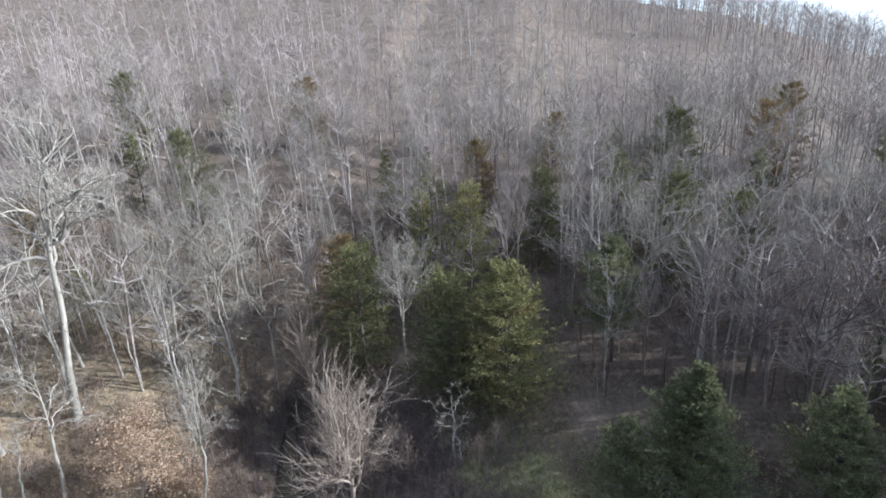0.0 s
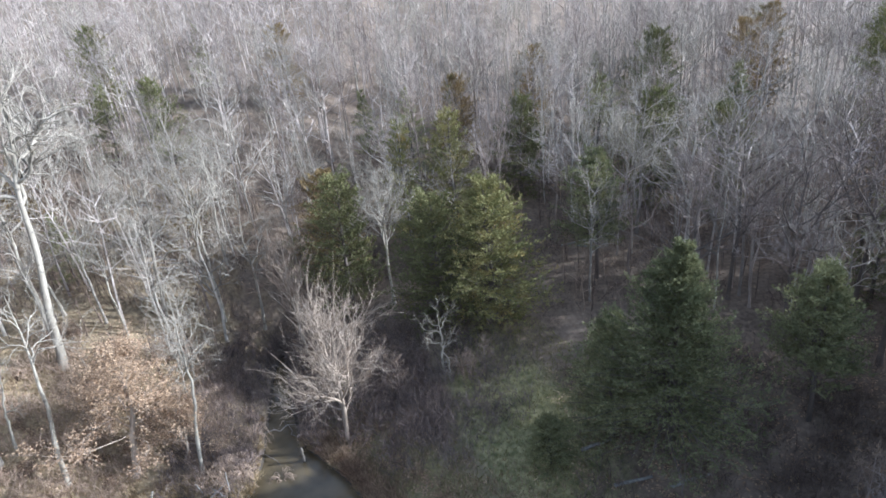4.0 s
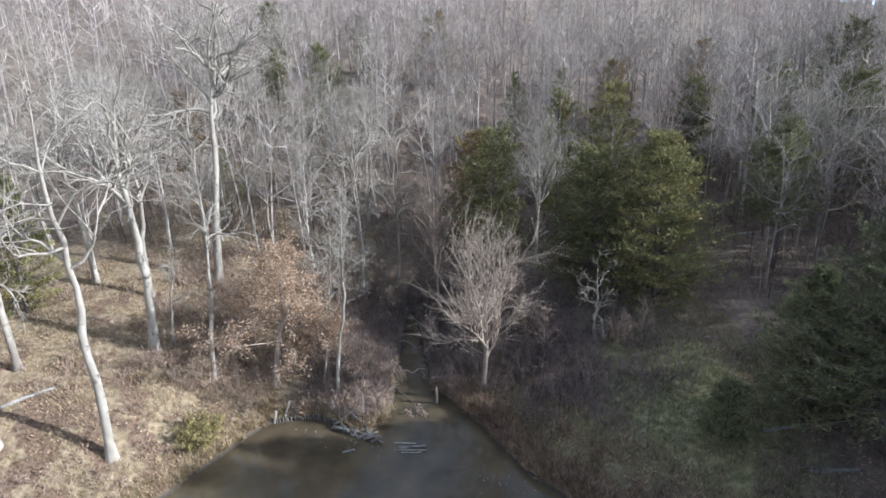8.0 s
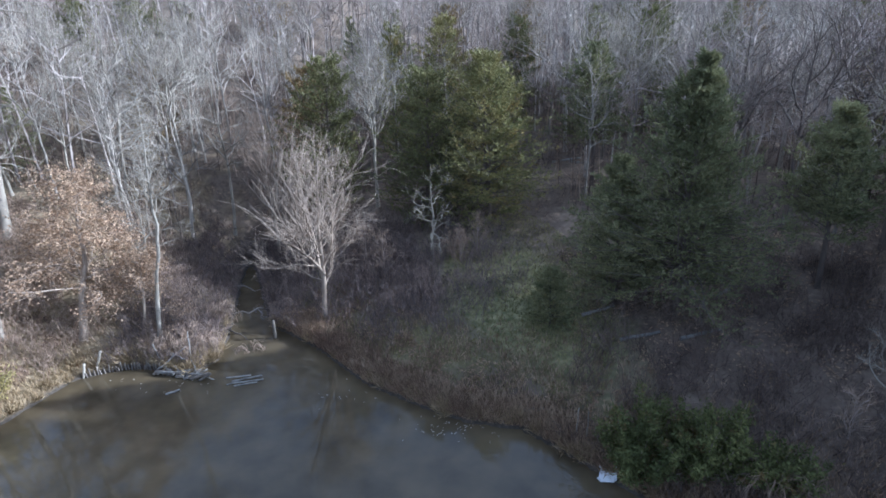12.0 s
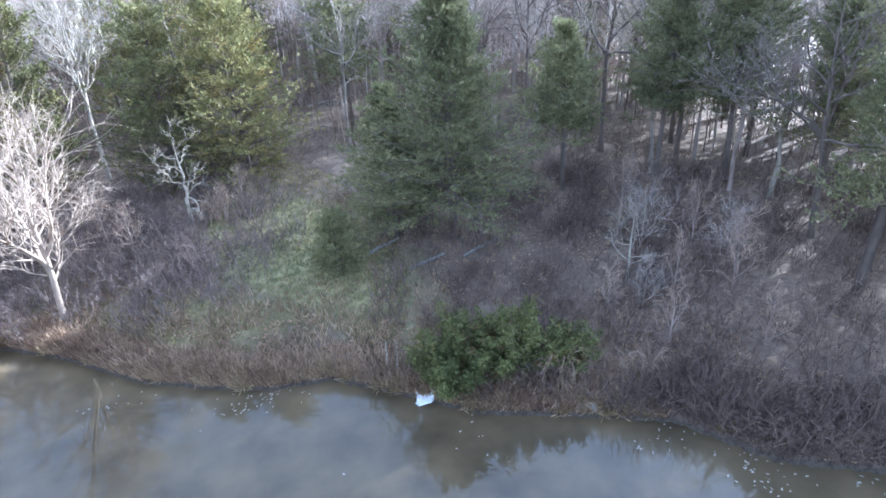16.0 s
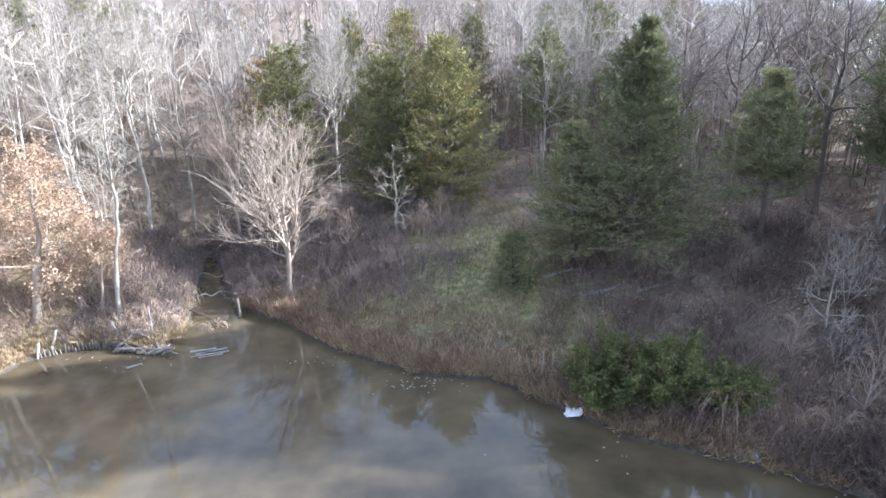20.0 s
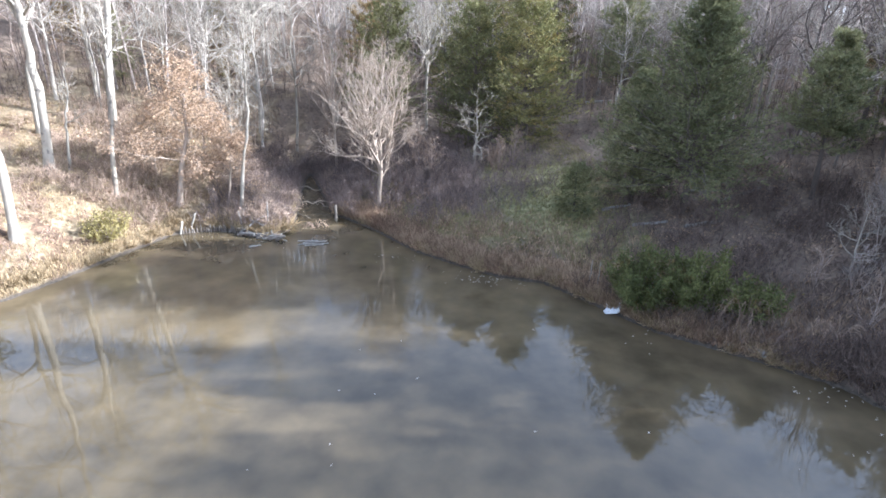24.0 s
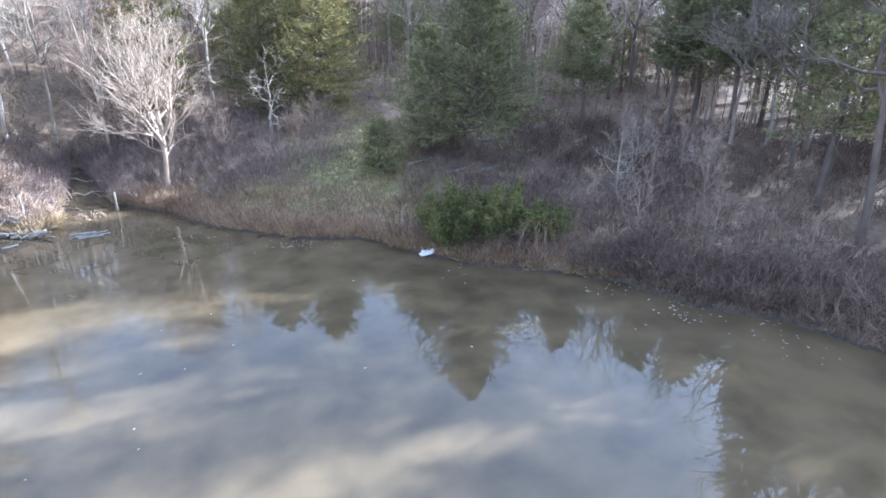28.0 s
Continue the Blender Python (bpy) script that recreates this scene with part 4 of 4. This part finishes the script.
for i in range(11):
    u = i / 10
    x, y = -15.1 + 3.3 * u + rr.uniform(-0.08, 0.08), 21.75 - 0.9 * u * u - 0.25 * u
    g = radians(62 - 40 * u + rr.uniform(-12, 12))
    c, k = math.cos(g) * rr.uniform(0.35, 0.6), math.sin(g) * 0.5
    log = stick("log", (x - c, y - k, 0.08), (x + c, y + k, 0.34 + rr.uniform(-0.05, 0.08)), 0.09, 0.075, WOOD_DARK, 361 + i, 0.03, 3, 8)
    tagged(log, "cut grey log laid along the edge of the cove", "log", "logs edging the cove")
tagged(stick("wooden_stake", (-19.75, 21.2, -0.3), (-19.5, 21.35, 0.95), 0.09, 0.075, BARK_PALE, 340, 0.02), "thick pale wooden stake at the waterline", "stake", "stakes")
tagged(stick("wooden_stake", (-19.2, 21.75, 0.1), (-18.75, 22.0, 1.45), 0.095, 0.08, BARK_PALE, 341, 0.02), "thick pale wooden stake at the waterline", "stake", "stakes")
post = tagged(stick("wooden_post", (-8.95, 25.7, -0.6), (-8.95, 25.7, 1.35), 0.12, 0.11, WOOD_DARK, 342, 0.01, 4, 9), "grey wooden post standing in the creek mouth", "post")
DRIFT = "pale driftwood branch piled on the bank"
for i, (a, b, r) in enumerate([((-15.3, 22.4, 0.2), (-15.5, 22.2, 1.7), 0.06), ((-15.2, 21.6, 0.25), (-13.6, 22.6, 1.3), 0.07), ((-13.2, 22.2, 0.3), (-13.3, 22.5, 2.4), 0.055), ((-13.3, 22.2, 0.75), (-12.4, 21.0, 0.2), 0.06),
                               ((-15.2, 21.4, 0.2), (-12.2, 20.9, 0.3), 0.1), ((-14.8, 22.6, 0.9), (-13.5, 21.9, 0.75), 0.08), ((-14.4, 21.3, 0.1), (-12.9, 21.2, 0.42), 0.11), ((-13.8, 21.0, 0.08), (-11.8, 20.9, 0.15), 0.09),
                               ((-13.2, 20.75, 0.05), (-11.9, 21.3, 0.35), 0.08), ((-12.9, 21.5, 0.25), (-11.3, 20.6, 0.05), 0.06), ((-14.9, 21.9, 0.3), (-13.9, 21.0, 0.25), 0.1), ((-14.2, 21.8, 0.35), (-13.2, 20.8, 0.15), 0.09)]):
    tagged(stick("driftwood_branch", a, b, r, r * 0.55, WOOD_GREY, 350 + i, 0.12), DRIFT, "driftwood", "driftwood pile")
tagged(stick("driftwood_branch", (-13.6, 19.2, 0.02), (-12.9, 19.6, 0.06), 0.07, 0.05, WOOD_GREY, 370), "short log floating on the pond", "driftwood")


SNAGS = "dark fallen branch lying across the shallow creek"
for i, (a, b, r) in enumerate([((-13.4, 28.2, 0.45), (-10.6, 29.4, 0.5), 0.07), ((-14.6, 33.6, 0.5), (-12.0, 32.6, 0.7), 0.08), ((-12.6, 26.6, 0.3), (-10.8, 25.4, 0.06), 0.05), ((-15.6, 37.5, 0.6), (-12.8, 38.6, 0.9), 0.08), ((-10.2, 28.0, 0.5), (-12.0, 30.4, 0.1), 0.05)]):
    tagged(stick("fallen_branch", a, b, r, r * 0.5, WOOD_DARK, 371 + i, 0.3), SNAGS, "branch", "branches over the creek")


def plank(a, b, width, seed):
    """A split board lying awash, with worn ends."""
    a, b = Vector(a), Vector(b)
    bm = bmesh.new()
    bmesh.ops.create_cube(bm, size=1)
    bmesh.ops.subdivide_edges(bm, edges=[e for e in bm.edges if abs((e.verts[0].co - e.verts[1].co).x) > 0.5], cuts=4)
    r2 = random.Random(seed)
    for v in bm.verts:
        v.co = Vector((v.co.x * (b - a).length + r2.uniform(-0.03, 0.03), v.co.y * width * r2.uniform(0.85, 1.1), v.co.z * 0.06))
    bmesh.ops.bevel(bm, geom=bm.edges[:], offset=0.012, segments=1, affect="EDGES")
    me = bpy.data.meshes.new("plank")
    bm.to_mesh(me)
    bm.free()
    ob = part("plank", me, WOOD_GREY)
    d = b - a
    ob.matrix_basis = Matrix.LocRotScale((a + b) / 2, Euler((r2.uniform(-0.1, 0.1), -math.atan2(d.z, math.hypot(d.x, d.y)), math.atan2(d.y, d.x))), None)
    return tagged(ob, "grey weathered plank floating on the pond", "plank", "floating planks")


for i, (a, b) in enumerate([((-10.6, 20.75, 0.03), (-9.1, 20.95, 0.06)), ((-10.1, 20.4, 0.03), (-8.4, 20.8, 0.12)), ((-10.0, 20.15, 0.04), (-8.2, 20.45, 0.07)), ((-9.8, 19.9, 0.03), (-8.5, 20.2, 0.05)), ((-10.3, 20.0, 0.02), (-9.2, 20.55, 0.16))]):
    plank(a, b, 0.1, 380 + i)

LOG = "pale fallen log lying on the wooded slope"
for i, (x, y, l, turn) in enumerate([(-29.4, 47.2, 4.2, 5), (-29.0, 46.4, 3.6, 8), (-29.6, 48.0, 3.4, -4), (15.2, 45.2, 3, 10), (16.5, 44.4, 2.4, -20), (17.5, 19.3, 2.6, 12), (21.5, 23.6, 4.2, 28), (28.2, 17.6, 5, 22), (12.6, 22.8, 2.2, 15), (7.6, 15.9, 1.2, -12), (19.6, 24.6, 3, -10), (14.2, 19.7, 2.4, 8), (-33, 15, 3, 60), (-30.5, 9, 2.2, 130)]):
    c, s = math.cos(radians(turn)) * l / 2, math.sin(radians(turn)) * l / 2
    a, b = (x - c, y - s, land(x - c, y - s) + 0.1), (x + c, y + s, land(x + c, y + s) + 0.1)
    tagged(stick("fallen_log", a, b, 0.13, 0.09, WOOD_GREY, 390 + i, 0.05), LOG, "log", "fallen logs")


# ---- the overturned white table at the waterline ----
def white_table(x, y):
    table = new("plastic_table")
    bm = bmesh.new()
    bmesh.ops.create_cube(bm, size=1)
    for v in bm.verts:
        v.co = Vector((v.co.x * 0.85, v.co.y * 0.72, v.co.z * 0.07))
    bmesh.ops.bevel(bm, geom=[e for e in bm.edges if abs((e.verts[0].co - e.verts[1].co).z) > 0.05], offset=0.09, segments=4, affect="EDGES")
    bmesh.ops.bevel(bm, geom=[e for e in bm.edges if abs((e.verts[0].co - e.verts[1].co).z) < 0.01], offset=0.012, segments=2, affect="EDGES")
    me = bpy.data.meshes.new("tabletop")
    bm.to_mesh(me)
    bm.free()
    part("tabletop", me, WHITE, table)
    for sx, sy in ((-1, -1), (-1, 1), (1, -1), (1, 1)):
        stick("leg", (sx * 0.34, sy * 0.28, 0.02), (sx * 0.38, sy * 0.31, 0.2), 0.045, 0.03, WHITE, 400, 0.0, 2, 8, table)
    table.matrix_basis = pose(x, y, 0.26, 16, -20, -30)
    return tagged(table, "overturned white plastic table washed up under the shrub", "table")


white_table(10.25, 11.6)


# ---- floating leaves and scum ----
def floating(name, seed, spots, label):
    r2, g = random.Random(seed), Geo()
    for cx, cy, sx, sy, n in spots:
        for _ in range(n):
            x, y = r2.gauss(cx, sx), r2.gauss(cy, sy)
            if shore(x, y) < -0.08:
                a = Vector((r2.uniform(-1, 1), r2.uniform(-1, 1), 0.04)).normalized()
                g.leaf(Vector((x, y, 0.012)), a, a.cross(Vector((0, 0, 1))), r2.uniform(0.08, 0.2), r2.uniform(0.02, 0.055))
    return tagged(part(name, g.data(), LITTER), label, "leaves", kind="stuff")


floating("floating_leaves", 410, [(3.2, 15.6, 1.2, 0.5, 60), (-1.5, 18.8, 1.6, 0.9, 24), (20.2, 2.2, 1.0, 0.9, 60), (18.4, 5.0, 1.2, 0.5, 26), (22.4, -1.4, 1.0, 1.2, 30), (-13, 20, 1, 0.5, 14), (-16, 20.8, 1.4, 0.4, 8), (5, 2, 12, 9, 24), (12, 9.2, 1.4, 0.5, 12)], "pale dead leaves floating on the pond")

tagged(stick("driftwood_branch", (-25.1, 7.0, 0.1), (-27.2, 7.6, 1.6), 0.09, 0.04, WOOD_GREY, 420, 0.35), "crooked pale branch fallen over the bank", "driftwood")
tagged(stick("driftwood_branch", (-24.6, 8.6, 0.12), (-26.4, 9.6, 1.2), 0.06, 0.03, WOOD_GREY, 421, 0.35), "crooked pale branch fallen over the bank", "driftwood")
for i, (x, y) in enumerate([(9.3, 13.9), (9.7, 13.6)]):
    tagged(stick("dead_sapling", (x, y, land(x, y) - 0.1), (x + 0.05, y, land(x, y) + 1.7), 0.04, 0.025, BARK_PALE, 424 + i, 0.06), "pale upright dead sapling on the bank", "sapling", "dead saplings")


def arching_shrub(seed, x, y, height, spread, canes, mat, label):
    """Canes that rise, bow over and hang down to the ground."""
    r2, shrub = random.Random(seed), new("arching_shrub")
    for i in range(canes):
        a, k = r2.uniform(0, 6.28), r2.uniform(0.45, 1.0)
        g = Geo()
        pts = []
        for s in range(8):
            u = s / 7
            pts.append(Vector((math.cos(a) * spread * k * u, math.sin(a) * spread * k * u, height * k * math.sin(math.pi * min(u * 0.93 + 0.03, 1)) - 0.1)) + unit(r2) * 0.05)
        g.tube(pts, [0.028 * (1 - s / 9) for s in range(8)], 4)
        for _ in range(7):
            p, d = along(pts, r2.uniform(0.3, 1))
            g.tube([p, p + (d * 0.4 + unit(r2) * 0.5 + Vector((0, 0, -0.5))).normalized() * r2.uniform(0.3, 0.8)], [0.01, 0.006], 3)
        part("cane", g.data(), mat, shrub)
    return tagged(plant(shrub, x, y), label, "shrub", "arching shrubs")


arching_shrub(430, 16.1, 9.2, 1.9, 1.6, 26, TWIG_RED, "tan arching leafless shrub hanging to the waterline")
arching_shrub(431, 19.6, 7.4, 1.6, 1.5, 26, TWIG_RED, "russet arching leafless shrub on the bank")
arching_shrub(438, 3.6, 30.2, 2.4, 1.6, 26, TWIG_RED, "russet leafless shrub beside the dead tree")
arching_shrub(432, -10.2, 24.2, 1.3, 1.3, 22, TWIG_RED, "russet arching leafless shrub at the creek mouth")
arching_shrub(433, -12.8, 23.6, 1.5, 1.5, 26, TWIG_RED, "tan arching leafless shrub at the creek mouth")
arching_shrub(434, -13.4, 27.5, 1.6, 1.6, 26, TWIG_RED, "russet arching leafless shrub at the creek mouth")


def tussock(x, y, seed, size):
    r2, g = random.Random(seed), Geo()
    for _ in range(170):
        a = (Vector((0, 0, 1)) + unit(r2) * 1.0).normalized()
        g.leaf(Vector((r2.gauss(0, 0.14), r2.gauss(0, 0.14), -0.05)) * size, a, a.cross(unit(r2)).normalized(), r2.uniform(0.35, 0.75) * size, 0.022)
    t = part("grass_tussock", g.data(), GRASS_DRY)
    t.matrix_basis = at(x, y)
    return tagged(t, "straw-coloured grass tussock hanging over the waterline", "grass", "tussocks")


rr = random.Random(440)
placed = 0
while placed < 70:
    k = rr.randrange(18, 31)
    a, b = SHORE[k], SHORE[k + 1]
    s = rr.random()
    x, y = a[0] + (b[0] - a[0]) * s + rr.uniform(-0.3, 0.5), a[1] + (b[1] - a[1]) * s + rr.uniform(0, 0.6)
    if 0.05 < shore(x, y) < 0.8:
        tussock(x, y, 441 + placed, rr.uniform(0.6, 1.25))
        placed += 1


placed = 0
while placed < 46:
    k = rr.randrange(1, 12)
    a, b = SHORE[k], SHORE[k + 1]
    s = rr.random()
    x, y = a[0] + (b[0] - a[0]) * s + rr.uniform(-0.7, 0.7), a[1] + (b[1] - a[1]) * s + rr.uniform(-0.4, 0.7)
    if 0.02 < shore(x, y) < 0.7 and y > -9:
        tussock(x, y, 541 + placed, rr.uniform(0.6, 1.3))
        placed += 1


def rock(name, x, y, size, seed, label, sink=0.3):
    """A weathered stone, lumpy and half sunk."""
    bm = bmesh.new()
    bmesh.ops.create_icosphere(bm, subdivisions=3, radius=0.5)
    for v in bm.verts:
        v.co *= 1 + 0.35 * noise.noise(v.co * 2.2 + Vector((seed, 0, 0))) + 0.08 * noise.noise(v.co * 7)
        v.co = Vector((v.co.x * size[0], v.co.y * size[1], v.co.z * size[2]))
    me = bpy.data.meshes.new(name)
    bm.to_mesh(me)
    bm.free()
    ob = soft_shade(part(name, me, STONE))
    ob.matrix_basis = pose(x, y, land(x, y) + size[2] * (0.5 - sink), 0, 0, seed * 37)
    return tagged(ob, label, "rock", "rocks")


STONE = material("pale_stone", (0.17, 0.145, 0.12), (0.38, 0.335, 0.285), 5.0, 0.9, 0.6)
for i, (x, y, k) in enumerate([(16.1, 7.8, 0.42), (16.5, 7.5, 0.6), (17.35, 7.0, 0.5), (15.2, 8.3, 0.32), (18.6, 6.1, 0.38), (17.0, 7.5, 0.36), (16.75, 7.25, 0.3), (-39.4, 9.3, 0.6)]):
    rock("rock", x, y, (k * 1.2, k, k * 0.75), i + 1, "pale lichened rock at the edge of the bank")


def slab(x, y, size, turn):
    bm = bmesh.new()
    bmesh.ops.create_cube(bm, size=1)
    bmesh.ops.subdivide_edges(bm, edges=bm.edges[:], cuts=5, use_grid_fill=True)
    for v in bm.verts:
        v.co = Vector((v.co.x * size[0], v.co.y * size[1], v.co.z * size[2])) + unit(random.Random(int(v.co.x * 900 + v.co.y * 77 + 5000))) * 0.03
    bmesh.ops.bevel(bm, geom=[e for e in bm.edges if e.is_boundary or e.calc_face_angle(0) > 1], offset=0.03, segments=1, affect="EDGES")
    me = bpy.data.meshes.new("stone_slab")
    bm.to_mesh(me)
    bm.free()
    ob = part("stone_slab", me, STONE)
    ob.matrix_basis = pose(x, y, land(x, y) + 0.12, 0, 8, turn)
    return tagged(ob, "pale flat concrete slab lying on the slope", "slab")


slab(-40.4, 7.2, (1.7, 4.6, 0.3), 4)
